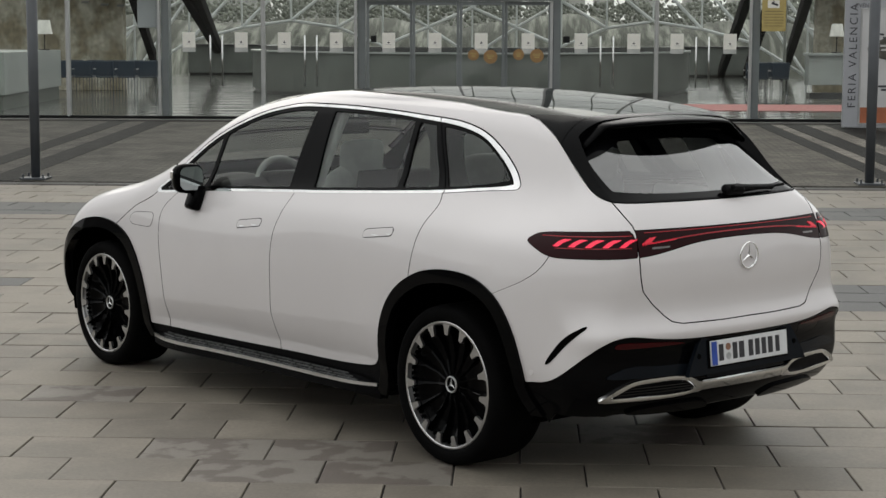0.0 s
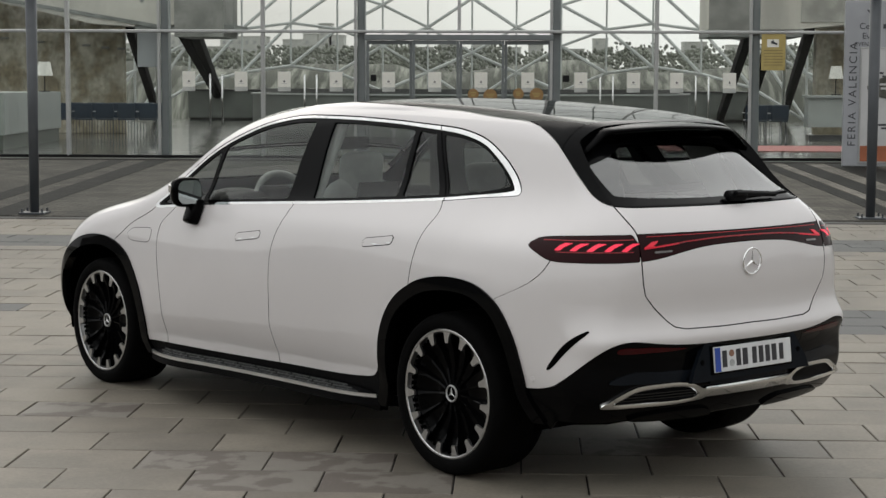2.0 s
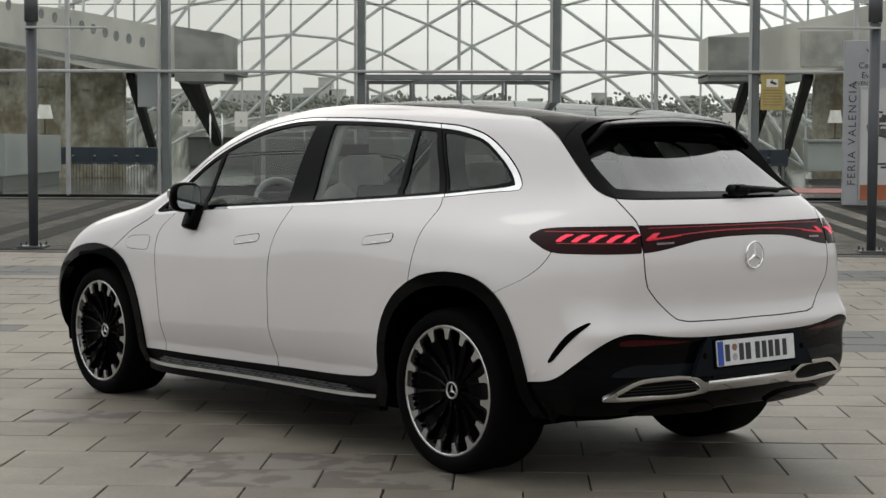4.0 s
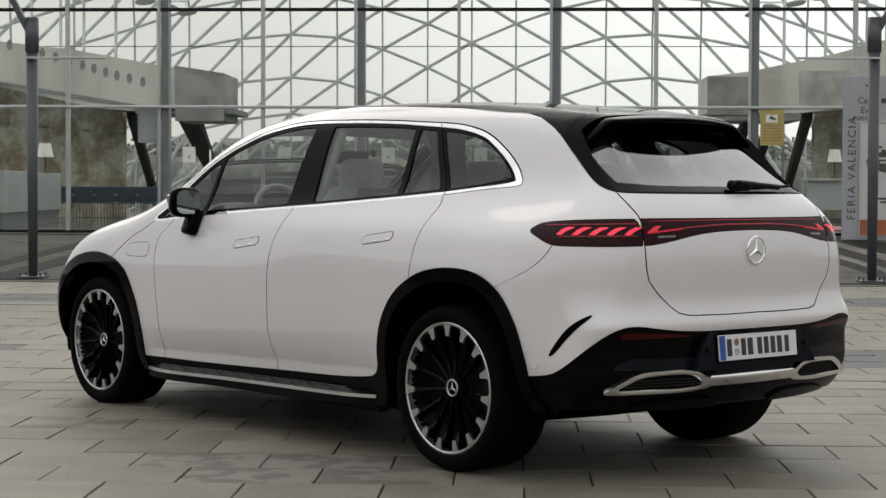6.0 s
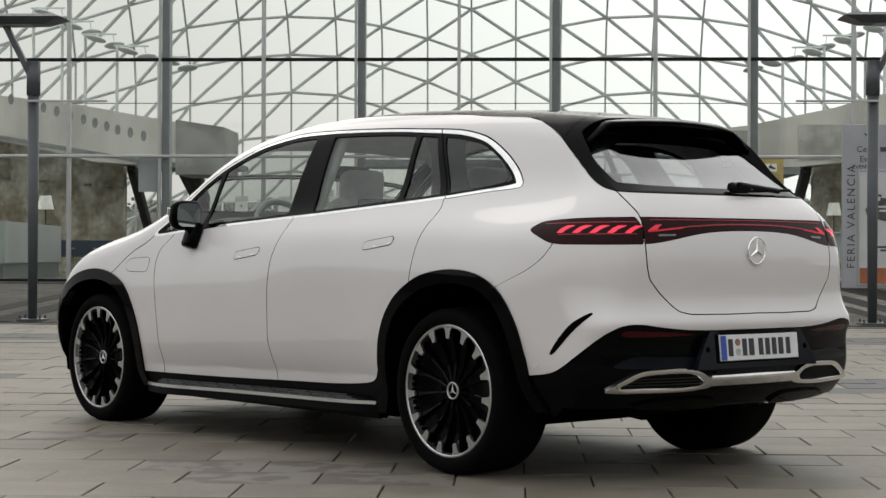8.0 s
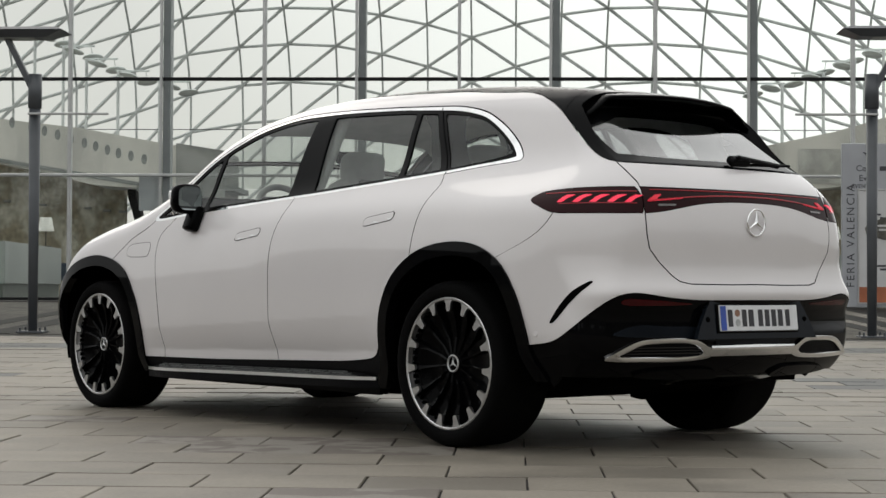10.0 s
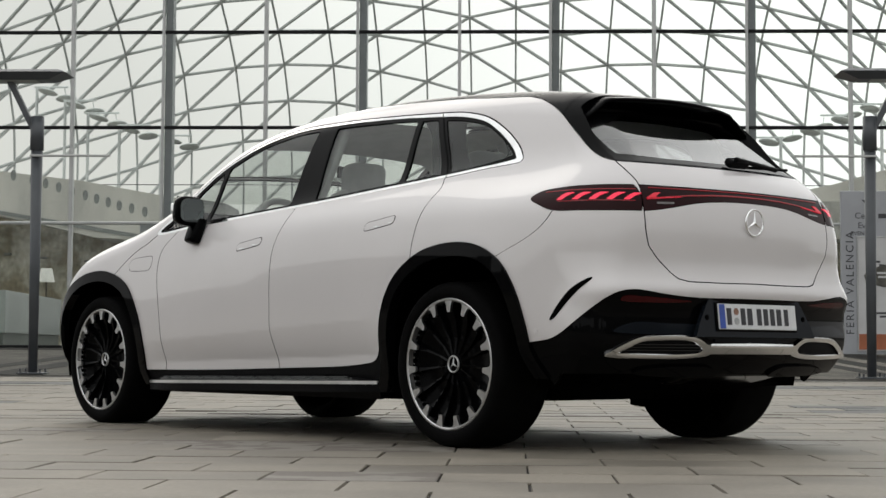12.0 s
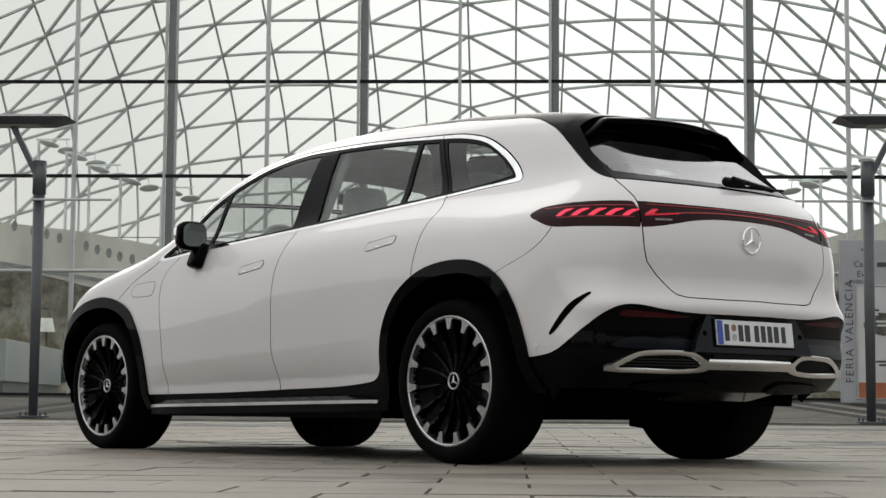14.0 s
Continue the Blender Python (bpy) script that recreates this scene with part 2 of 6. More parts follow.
GROUND = material("town ground", (0.12, 0.12, 0.09), 0.9, 0.0, 0.3, 0.05, 0.3, 2)
STEEL = material("blue-grey painted steel", (0.150, 0.166, 0.168), 0.42, 0.0, 0.06, 3, 0.05, 80)
ALU = material("brushed aluminium", (0.42, 0.425, 0.42), 0.38, 0.6, 0.06, 5, 0.05, 200)
HANDLE_STEEL = material("polished steel", (0.55, 0.56, 0.55), 0.12, 1.0, 0.05, 8)
STRUT_BLACK = material("matt black steel", (0.006, 0.006, 0.006), 0.8, 0.0, 0.1, 3, ior=1.1)
DARK_STEEL = material("dark window bars", (0.012, 0.0125, 0.013), 0.45, 0.0, 0.08, 3, ior=1.2)
LATTICE = material("pale grey lattice steel", (0.50, 0.52, 0.51), 0.6, 0.0, 0.08, 1)
CONCRETE = material("cast concrete", (0.50, 0.485, 0.44), 0.8, 0.0, 0.16, 0.9, 0.4, 25, stretch=(1, 1, 0.35))
CONCRETE_MID = material("grey concrete", (0.38, 0.375, 0.345), 0.85, 0.0, 0.2, 1.4, 0.4, 25)
CONCRETE_DARK = material("weathered grey concrete", (0.25, 0.25, 0.235), 0.85, 0.0, 0.18, 1.4, 0.4, 25)
# shade of the beams' holes, groove and soffits, put into a darker grey
RECESS_SHADE = material("painted recess shade", (0.20, 0.21, 0.20), 0.9)
RUST_WALL = material("weathered brown stone wall", (0.29, 0.25, 0.175), 0.85, 0.0, 0.45, 1.5, 0.6, 9, second=(0.62, 0.59, 0.50), spread=(0.40, 0.66), stretch=(1.0, 1, 0.8))
FLOOR_IN = material("polished hall floor", (0.105, 0.108, 0.10), 0.09, 0.0, 0.12, 1.0, 1.0, 1.6, shine=0.5, stretch=(0.3, 1.0, 1.0), depth=0.05)
COUNTER = material("grey counter front", (0.122, 0.132, 0.120), 0.5, 0.0, 0.12, 1.2)
COUNTER_TOP = material("dark counter top", (0.05, 0.05, 0.05), 0.35, 0.0, 0.08, 2)
FROST = material("frosted pale panel", (0.33, 0.35, 0.335), 0.4, 0.0, 0.08, 1.2)
SEAT_BLUE = material("dark blue seat shell", (0.03, 0.045, 0.065), 0.4, 0.0, 0.08, 6)
CARPET = material("red carpet", (0.36, 0.15, 0.14), 0.95, 0.0, 0.12, 6, 0.5, 200)
PAPER = material("white paper notice", (0.75, 0.74, 0.68), 0.8, 0.0, 0.03, 9)
FILM = material("pale film", (0.42, 0.43, 0.41), 0.6)
INK = material("dark print", (0.05, 0.05, 0.055), 0.7)
ORANGE = material("orange sticker", (0.27, 0.16, 0.065), 0.7, 0.0, 0.1, 40)
YELLOW = material("yellow notice", (0.42, 0.33, 0.12), 0.7, 0.0, 0.06, 9)
SIGN_GREY = material("grey sign panel", (0.33, 0.34, 0.36), 0.5, 0.0, 0.04, 3)
POSTER = material("white poster", (0.50, 0.50, 0.50), 0.5, 0.0, 0.04, 3)
RUST_BAND = material("brick red print", (0.34, 0.11, 0.05), 0.6)
POLE = material("grey-blue lamp post paint", (0.060, 0.066, 0.074), 0.4, 0.0, 0.1, 3, 0.1, 120)
SHADE_WHITE = material("white lamp shade", (0.8, 0.79, 0.74), 0.8)
# haze over trees and town is painted into these paler, greyer colours
TREE_FAR = material("haze-paled foliage", (0.20, 0.21, 0.18), 0.9, 0.0, 0.35, 0.4, 0.5, 3)
HOUSE_FAR = material("haze-paled render", (0.50, 0.50, 0.48), 0.9, 0.0, 0.1, 0.1)
WINDOW_FAR = material("haze-paled windows", (0.36, 0.365, 0.36), 0.6)
BANK = material("dry grassy bank", (0.065, 0.068, 0.055), 0.95, 0.0, 0.4, 1.1, 0.6, 6, second=(0.30, 0.305, 0.265), spread=(0.46, 0.72), stretch=(2.6, 0.3, 0.2))
FACADE_GLASS = pane_glass("facade glass", (0.955, 0.972, 0.957), 0.022)

FACE, BASE = 31.71, 0.47          # facade plane and hall floor height
STEP, KERB_Y = 0.094, 21.78       # kerb top and line


def structure(ob, label="", category=""):
    return tagged(ob, label, category, kind="structure")


def plaza_z(y):
    """The plaza is level round the car and rises gently towards the kerb."""
    return 0.0078 * max(0.0, y - 11.0)


def forecourt_z(y):
    return STEP + (BASE - 0.03 - STEP) * (y - KERB_Y) / (FACE - KERB_Y)


# ground to the horizon, bed of the plaza
structure(part("ground", box((3000, 3000, 0.2), pose(0, 800, -0.13)), GROUND), "dull town ground reaching to the horizon", "ground")
bed = [(-29.9, -0.0105), (11.0, -0.0105), (KERB_Y + 0.05, plaza_z(KERB_Y) - 0.0105), (KERB_Y + 0.05, -0.06), (-29.9, -0.06)]
plaza = structure(part("pavement", prism(bed, 60, pose(30, 0, 0, 0, 0, 90)), JOINT), "plaza of large sandy stone slabs with dark joints", "pavement")
forecourt = bmesh.new()
for a, b, c, d in ((-30, 30, KERB_Y + 0.30, FACE - 0.15),):
    top = [forecourt.verts.new((x, y, forecourt_z(y))) for x, y in ((a, c), (b, c), (b, d), (a, d))]
    low = [forecourt.verts.new((v.co.x, v.co.y, -0.05)) for v in top]
    forecourt.faces.new(top)
    forecourt.faces.new(low[::-1])
    for i in range(4):
        j = (i + 1) % 4
        forecourt.faces.new((top[i], low[i], low[j], top[j]))
forecourt = structure(part("forecourt", forecourt, PAVER), "sloping forecourt of grey brick pavers with bands", "pavement")


def band(x0, x1, mat, label, skew):
    """A strip of pavers from the kerb to the glass front, a little askew."""
    bm = bmesh.new()
    c, d = KERB_Y + 0.32, FACE - 0.2
    v = [bm.verts.new((x + skew * (y - 30.8), y, forecourt_z(y) + z)) for z in (0.004, -0.02) for x, y in ((x0, c), (x1, c), (x1, d), (x0, d))]
    bm.faces.new(v[:4])
    bm.faces.new(v[7:3:-1])
    for i in range(4):
        j = (i + 1) % 4
        bm.faces.new((v[i], v[4 + i], v[4 + j], v[j]))
    part("paver_band", bm, mat, forecourt, label)


for x0, x1 in ((-7.03, -6.68), (-6.34, -5.92)):
    band(x0, x1, PAVER_DARK, "dark paver band", 0.025)
for x0, x1 in ((4.68, 4.95), (5.19, 5.56), (5.92, 6.6)):
    band(x0, x1, PAVER_DARK, "dark paver band", -0.06)
for x0, x1 in ((4.97, 5.17), (5.58, 5.90), (6.75, 7.0)):
    band(x0, x1, PAVER_LIGHT, "pale paver band", -0.06)
band(1.4, 4.66, PAVER_MID, "broad sandy paver band", -0.06)
kerb = structure(new("kerb"), "stone kerb step before the forecourt", "kerb")
stone = part("kerb_stone", box((0.992, 0.30, 0.16), None, 0.012), KERB, kerb)
stone.location = (-20.5, KERB_Y + 0.15, STEP - 0.08)
for i in range(1, 42):
    again(stone, "kerb_stone", Matrix.Translation((-20.5 + i, KERB_Y + 0.15, STEP - 0.08)), kerb)
structure(part("trim", box((60, 0.5, 0.12), pose(0, FACE - 0.12, BASE - 0.075), 0.01), KERB), "stone threshold under the glass front", "threshold")

# plain walls that close the square behind and beside
SQUARE_WALL = material("grey town front", (0.20, 0.195, 0.19), 0.8, 0.0, 0.25, 0.25, 0.3, 8, stretch=(1, 1, 0.4))
def stepped_wall(name, length, low, high, m, seed):
    """A plain town front whose roofline steps up and down."""
    r = random.Random(seed)
    outline, x = [(-length / 2, -0.1)], -length / 2
    while x < length / 2 - 1:
        w, h = min(r.uniform(4, 11), length / 2 - x), r.uniform(low, high)
        outline += [(x, h), (x + w, h)]
        x += w
    structure(part(name, prism(outline + [(length / 2, -0.1)], 0.5, m), SQUARE_WALL), "plain grey front closing the square", "wall")


stepped_wall("wall_south", 110, 4.5, 9.0, pose(0, -42, 0), 3)
stepped_wall("wall_west", 72, 3.5, 9.0, pose(-55, -6, 0, 0, 0, 90), 4)
stepped_wall("wall_east", 72, 3.5, 8.0, pose(55, -6, 0, 0, 0, 90), 5)

# ---- glass front ----
facade = structure(new("wall_facade"), "tall glass front with steel mullions and transoms", "facade")
MAJOR = (-13.22, -9.64, -6.06, -2.455, 1.10, 4.69, 8.27)
MINOR = (-11.43, -7.85, -4.25, -0.67, 2.90, 6.47, 10.0)
LEVELS = (2.77, 4.55, 6.33, 8.11)
TOP_Z = 9.9
major = part("column", box((0.14, 0.26, TOP_Z - BASE), pose(0, 0.16, (TOP_Z - BASE) / 2), 0.01), STEEL, facade, "blue-grey steel column")
fin = part("column_fin", box((0.05, 0.06, TOP_Z - BASE), pose(-0.10, 0.0, (TOP_Z - BASE) / 2), 0.006), ALU, facade)
minor = part("mullion", box((0.075, 0.12, TOP_Z - BASE), pose(0, 0.02, (TOP_Z - BASE) / 2), 0.02), ALU, facade, "pale aluminium mullion")
for ob, xs in ((major, MAJOR), (fin, MAJOR), (minor, [x for x in MINOR if x != -0.67])):
    ob.location = (xs[0], FACE, BASE)
    for x in xs[1:]:
        again(ob, ob.name.split(".")[0], Matrix.Translation((x, FACE, BASE)), facade)
part("mullion", box((0.06, 0.10, TOP_Z - 2.77), pose(-0.67, FACE + 0.02, (TOP_Z + 2.77) / 2), 0.015), ALU, facade)
part("transom", box((26, 0.11, 0.055), pose(-1.5, FACE - 0.015, 2.77), 0.012), ALU, facade, "pale aluminium transom")
for z in LEVELS[1:]:
    part("transom", box((26, 0.07, 0.062), pose(-1.5, FACE + 0.05, z), 0.008), DARK_STEEL, facade, "dark steel transom")
part("transom", box((26, 0.10, 0.07), pose(-1.5, FACE, TOP_Z), 0.01), DARK_STEEL, facade)
part("sill_rail", box((26, 0.08, 0.05), pose(-1.5, FACE, BASE + 0.02), 0.01), DARK_STEEL, facade)
edges_x = sorted(MAJOR + MINOR)
edges_z = (BASE,) + LEVELS + (TOP_Z,)
for i in range(len(edges_x) - 1):
    for j in range(len(edges_z) - 1):
        x0, x1, z0, z1 = edges_x[i], edges_x[i + 1], edges_z[j], edges_z[j + 1]
        if j == 0 and -2.5 < x0 < 1.0:
            continue
        pane = part("pane", box((x1 - x0 - 0.07, 0.012, z1 - z0 - 0.05), pose((x0 + x1) / 2, FACE + 0.03, (z0 + z1) / 2, random.uniform(-0.12, 0.12), 0, random.uniform(-0.12, 0.12))), FACADE_GLASS, facade)
        pane.visible_shadow = False

# sliding entrance doors
door = structure(new("door_1"), "closed grey-framed glass sliding entrance doors", "door")
part("door_head", box((3.42, 0.14, 0.10), pose(-0.675, FACE - 0.02, 2.665), 0.01), STEEL, door)
leaf_x = (-2.36, -1.52, -0.665, 0.155, 1.0)
for i in range(4):
    leaf = new("door_leaf")
    leaf.parent = door
    x0, x1 = leaf_x[i], leaf_x[i + 1]
    y = FACE - 0.03 + (0.05 if i in (0, 3) else 0)
    for name, size, at in (("stile", (0.048, 0.05, 2.14), (x0 + 0.027, y, BASE + 1.07)), ("stile", (0.048, 0.05, 2.14), (x1 - 0.027, y, BASE + 1.07)),
                           ("rail", (x1 - x0 - 0.104, 0.05, 0.07), (0.5 * (x0 + x1), y, BASE + 2.105)), ("rail", (x1 - x0 - 0.104, 0.05, 0.09), (0.5 * (x0 + x1), y, BASE + 0.045))):
        part(name, box(size, pose(*at), 0.008), STEEL, leaf)
    g = part("door_glass", box((x1 - x0 - 0.104, 0.01, 1.98), pose(0.5 * (x0 + x1), y + 0.006, BASE + 1.08)), FACADE_GLASS, leaf)
    g.visible_shadow = False
part("door_sensor", box((0.10, 0.06, 0.12), pose(-2.22, FACE - 0.08, 1.93), 0.01), DARK_STEEL, door)
part("door_sensor", box((0.12, 0.06, 0.12), pose(1.27, FACE - 0.08, 1.93), 0.01), DARK_STEEL, door)


def pull_handle(x):
    o = new("pull_handle")
    bm = bmesh.new()
    add_tube(bm, (0, -0.06, 1.06), (0, -0.06, 1.99), 0.016, 12)
    part("bar", bm, HANDLE_STEEL, o, "", True)
    for z in (1.16, 1.89):
        bm = bmesh.new()
        add_tube(bm, (0, -0.06, z), (0, 0.03, z), 0.010, 8)
        part("bracket", bm, HANDLE_STEEL, o)
    o.location = (x, FACE, 0)
    tagged(o, "tall steel pull handle on a glass door", "door handle", "door pulls")
    return o


for x in (-5.21, -4.99, -3.48, -3.26, 1.89, 2.12, 3.61, 3.84):
    pull_handle(x)


def notice(x):
    o = part("door_notice", box((0.235, 0.004, 0.28), pose(0, 0, 0), 0.001), PAPER)
    part("film_strip", box((0.235, 0.003, 0.075), pose(0, 0, -0.18)), FILM, o)
    part("mark", prism([(-0.03, 0.0), (0.0, -0.022), (0.03, 0.0), (0.012, 0.006), (0.0, 0.03), (-0.008, 0.004)], -0.003, pose(0, -0.002, -0.035)), INK, o, "small dark emblem")
    part("text_bar", box((0.10, 0.002, 0.008), pose(0, -0.0025, -0.075)), FILM, o)
    o.location = (x, FACE - 0.012 if not -2.4 < x < 1.0 else FACE - 0.04, 1.90)
    tagged(o, "white paper notice stuck on the glass door", "notice", "door notices")


for x in (-5.61, -4.65, -3.86, -2.91, -1.95, -1.11, -0.27, 0.58, 1.54, 2.49, 3.27, 4.22):
    notice(x)
for x, z, r in ((-0.41, 1.645, 0.10), (-0.10, 1.615, 0.125), (0.41, 1.655, 0.10), (0.74, 1.635, 0.125)):
    o = part("round_sticker", lathe([(0.0, -0.002), (r, -0.002), (r, 0.002), (0.0, 0.002)], 28), ORANGE)
    bm = bmesh.new()
    for k in range(3):
        add_box(bm, (r * (1.2 - 0.25 * k), 0.002, 0.012), pose(0, -0.003, 0.03 - 0.03 * k))
    part("text_bar", bm, YELLOW, o)
    o.location = (x, FACE - 0.04, z)
    tagged(o, "round orange sticker on the entrance glass", "sticker", "entrance stickers")

o = part("camera_notice", box((0.43, 0.006, 0.65), None, 0.002), YELLOW)
part("picture", box((0.21, 0.003, 0.14), pose(-0.01, -0.0045, 0.16)), PAPER, o)
bm = box((0.10, 0.003, 0.04), pose(0.0, -0.0075, 0.165, 0, 18, 0), 0.004)
add_box(bm, (0.02, 0.003, 0.05), pose(-0.01, -0.0075, 0.195))
add_box(bm, (0.04, 0.003, 0.03), pose(0.05, -0.0075, 0.145, 0, 18, 0))
part("camera_mark", bm, INK, o)
for k in range(6):
    part("text_bar", box((0.34, 0.002, 0.014), pose(0, -0.004, 0.03 - 0.052 * k)), material("ochre print", (0.22, 0.17, 0.07), 0.7), o)
o.location = (4.99, FACE - 0.05, 2.415)
tagged(o, "yellow camera warning notice on the glass", "notice")
o = part("grey_board", box((0.42, 0.02, 0.64), None, 0.004), SIGN_GREY)
o.location = (-6.37, FACE + 0.12, 2.44)
tagged(o, "plain grey board hung inside the glass", "board")


def lettering(text, size, m, mat, owner, name="letter", align="CENTER", spacing=1.0):
    c = bpy.data.curves.new(name, "FONT")
    c.body, c.size, c.extrude, c.align_x, c.align_y, c.space_character = text, size, 0.002, align, "CENTER", spacing
    tmp = bpy.data.objects.new(name, c)
    me = bpy.data.meshes.new_from_object(tmp)
    bpy.data.objects.remove(tmp)
    bm = bmesh.new()
    bm.from_mesh(me)
    bpy.data.meshes.remove(me)
    bm.verts.ensure_lookup_table()
    left = set(range(len(bm.verts)))
    while left:
        todo, got = [left.pop()], set()
        while todo:
            i = todo.pop()
            got.add(i)
            for e in bm.verts[i].link_edges:
                j = e.other_vert(bm.verts[i]).index
                if j in left:
                    left.discard(j)
                    todo.append(j)
        one = bm.copy()
        one.verts.ensure_lookup_table()
        bmesh.ops.delete(one, geom=[one.verts[i] for i in range(len(one.verts)) if i not in got], context="VERTS")
        part(name, one, mat, owner).matrix_local = m
    bm.free()


# sign stand right of the doors
sign = new("sign_stand")
part("panel", box((1.9, 0.10, 2.86), pose(0.95, 0, 1.43), 0.012), SIGN_GREY, sign)
part("poster", box((1.25, 0.02, 1.98), pose(0.92, -0.06, 1.05), 0.004), POSTER, sign, "white poster with a brick red foot")
part("poster_foot", box((1.25, 0.01, 0.27), pose(0.92, -0.075, 0.22)), RUST_BAND, sign)
up = pose(0.155, -0.053, 1.245, 90, 0, 0) @ pose(0, 0, 0, 0, 0, 90)
lettering("FERIA VALENCIA", 0.195, up, INK, sign, spacing=1.28)
lettering("Cen", 0.15, pose(0.24, -0.053, 2.42, 90, 0, 0), INK, sign, align="LEFT")
lettering("Eve", 0.15, pose(0.29, -0.053, 2.25, 90, 0, 0), INK, sign, align="LEFT")
lettering("EVENT", 0.10, pose(0.17, -0.053, 2.11, 90, 0, 0), INK, sign, align="LEFT")
part("text_bar", box((0.5, 0.004, 0.08), pose(0.9, -0.053, 2.42)), INK, sign)
part("emblem", prism([(-0.10, 0.05), (-0.02, -0.05), (0.10, 0.0), (0.03, 0.01), (0.05, 0.11), (-0.03, 0.03)], -0.004, pose(0.46, -0.05, 2.66)), INK, sign)
for k, (x, z, w) in enumerate(((0.80, 0.72, 0.5), (0.80, 0.66, 0.4), (0.55, 1.62, 0.14), (0.70, 1.55, 0.2), (0.95, 1.28, 0.4), (0.95, 1.12, 0.3))):
    part("text_bar", box((w, 0.004, 0.035), pose(x + 0.05, -0.072, z, 0, 6 if k > 1 else 0, 0)), INK, sign)
part("poster_frame", box((1.31, 0.03, 0.03), pose(0.92, -0.065, 2.05), 0.004), ALU, sign)
part("poster_frame", box((0.03, 0.03, 1.98), pose(0.28, -0.065, 1.05), 0.004), ALU, sign)
PICTURE = material("dark olive print", (0.075, 0.072, 0.06), 0.6, 0.0, 0.35, 7)
part("picture", prism([(-0.24, -0.10), (-0.27, 0.02), (-0.20, 0.11), (-0.08, 0.15), (0.06, 0.20), (0.22, 0.22), (0.30, 0.10), (0.33, -0.06), (0.24, -0.17), (0.08, -0.19), (-0.08, -0.15), (-0.16, -0.17)], -0.004, pose(0.66, -0.073, 1.36)), PICTURE, sign)
for x, z, w in ((0.72, 1.42, 0.22), (0.72, 1.35, 0.18)):
    part("text_bar", box((w, 0.003, 0.035), pose(x, -0.079, z)), POSTER, sign)
part("emblem_mark", prism([(-0.05, -0.03), (0.05, -0.03), (0.06, 0.02), (0.0, 0.05), (-0.06, 0.02)], -0.003, pose(0.86, -0.082, 0.22)), POSTER, sign)
sign.location = (6.06, 30.62, forecourt_z(30.62) + 0.02)
tagged(sign, "grey sign stand with upright lettering and a white poster", "sign")

# ---- lamp posts ----
def lamp_post(x, way):
    o = new("street_lamp")
    z0 = forecourt_z(22.33)
    part("base_plate", box((0.34, 0.34, 0.025), pose(0, 0, z0 + 0.012), 0.004), POLE, o)
    for dx in (-0.13, 0.13):
        for dy in (-0.13, 0.13):
            bm = bmesh.new()
            add_tube(bm, (dx, dy, z0 + 0.02), (dx, dy, z0 + 0.07), 0.014, 8)
            part("bolt", bm, POLE, o)
    bm = bmesh.new()
    add_tube(bm, (0, 0, z0), (0, 0, 3.02), 0.058, 20, 0.076)
    part("pole", bm, POLE, o, "", True)
    bm = bmesh.new()
    add_tube(bm, (0, 0, 3.03), (0, 0, 3.47), 0.088, 20)
    part("collar", bm, POLE, o, "", True)
    part("bracket", box((1.05, 0.05, 0.028), pose(-way * 0.52 + way * 0.06, -0.085, 2.95), 0.005), ALU, o, "thin horizontal banner arm")
    bm = bmesh.new()
    add_box(bm, (0.075, 0.10, 0.80), pose(way * 0.21, 0.02, 3.62, 0, way * 27, 0), 0.01)
    part("arm", bm, POLE, o)
    bm = bmesh.new()
    v = [bm.verts.new((way * (0.55 + sx * hx), sy * hy, z)) for z, hx, hy in ((0.11, 0.86, 0.20), (0.07, 0.96, 0.27), (-0.02, 0.72, 0.16)) for sx, sy in ((-1, -1), (1, -1), (1, 1), (-1, 1))]
    for lv in (0, 4):
        for i in range(4):
            j = (i + 1) % 4
            bm.faces.new((v[lv + i], v[lv + j], v[lv + 4 + j], v[lv + 4 + i]))
    bm.faces.new(v[:4])
    bm.faces.new(v[8:][::-1])
    head = part("lamp_head", bm, POLE, o, "flat grey lamp head")
    head.location = (0, 0, 3.955)
    part("diffuser", box((1.1, 0.28, 0.01), pose(way * 0.55, 0, -0.022)), FROST, head)
    bm = lathe([(0.022 + 0.005 * math.cos(a), 0.005 * math.sin(a)) for a in np.linspace(0, 2 * math.pi, 6, endpoint=False)], 14)
    eye = part("lifting_eye", bm, POLE, head)
    eye.location = (way * 0.5, 0, 0.13)
    o.location = (x, 22.33, 0)
    tagged(o, "grey street lamp with a flat slanted-arm head", "street lamp", "lamps before the glass front")


lamp_post(-5.90, -1)
lamp_post(4.885, 1)

# ---- the hall behind the glass ----
structure(part("floor", box((60, 36, 0.06), pose(0, FACE + 18.1, BASE - 0.03)), FLOOR_IN), "polished pale hall floor", "floor")
o = structure(part("carpet", box((6.2, 3.3, 0.012), pose(6.6, 37.7, BASE + 0.008), 0.004), CARPET), "strip of red carpet on the hall floor", "carpet")


def concrete_beam(pts, name, label, depth=2.2):
    o = part(name, prism(pts, depth, pose(0, 45, 0)), CONCRETE)
    tagged(o, label, "concrete beam")
    return o


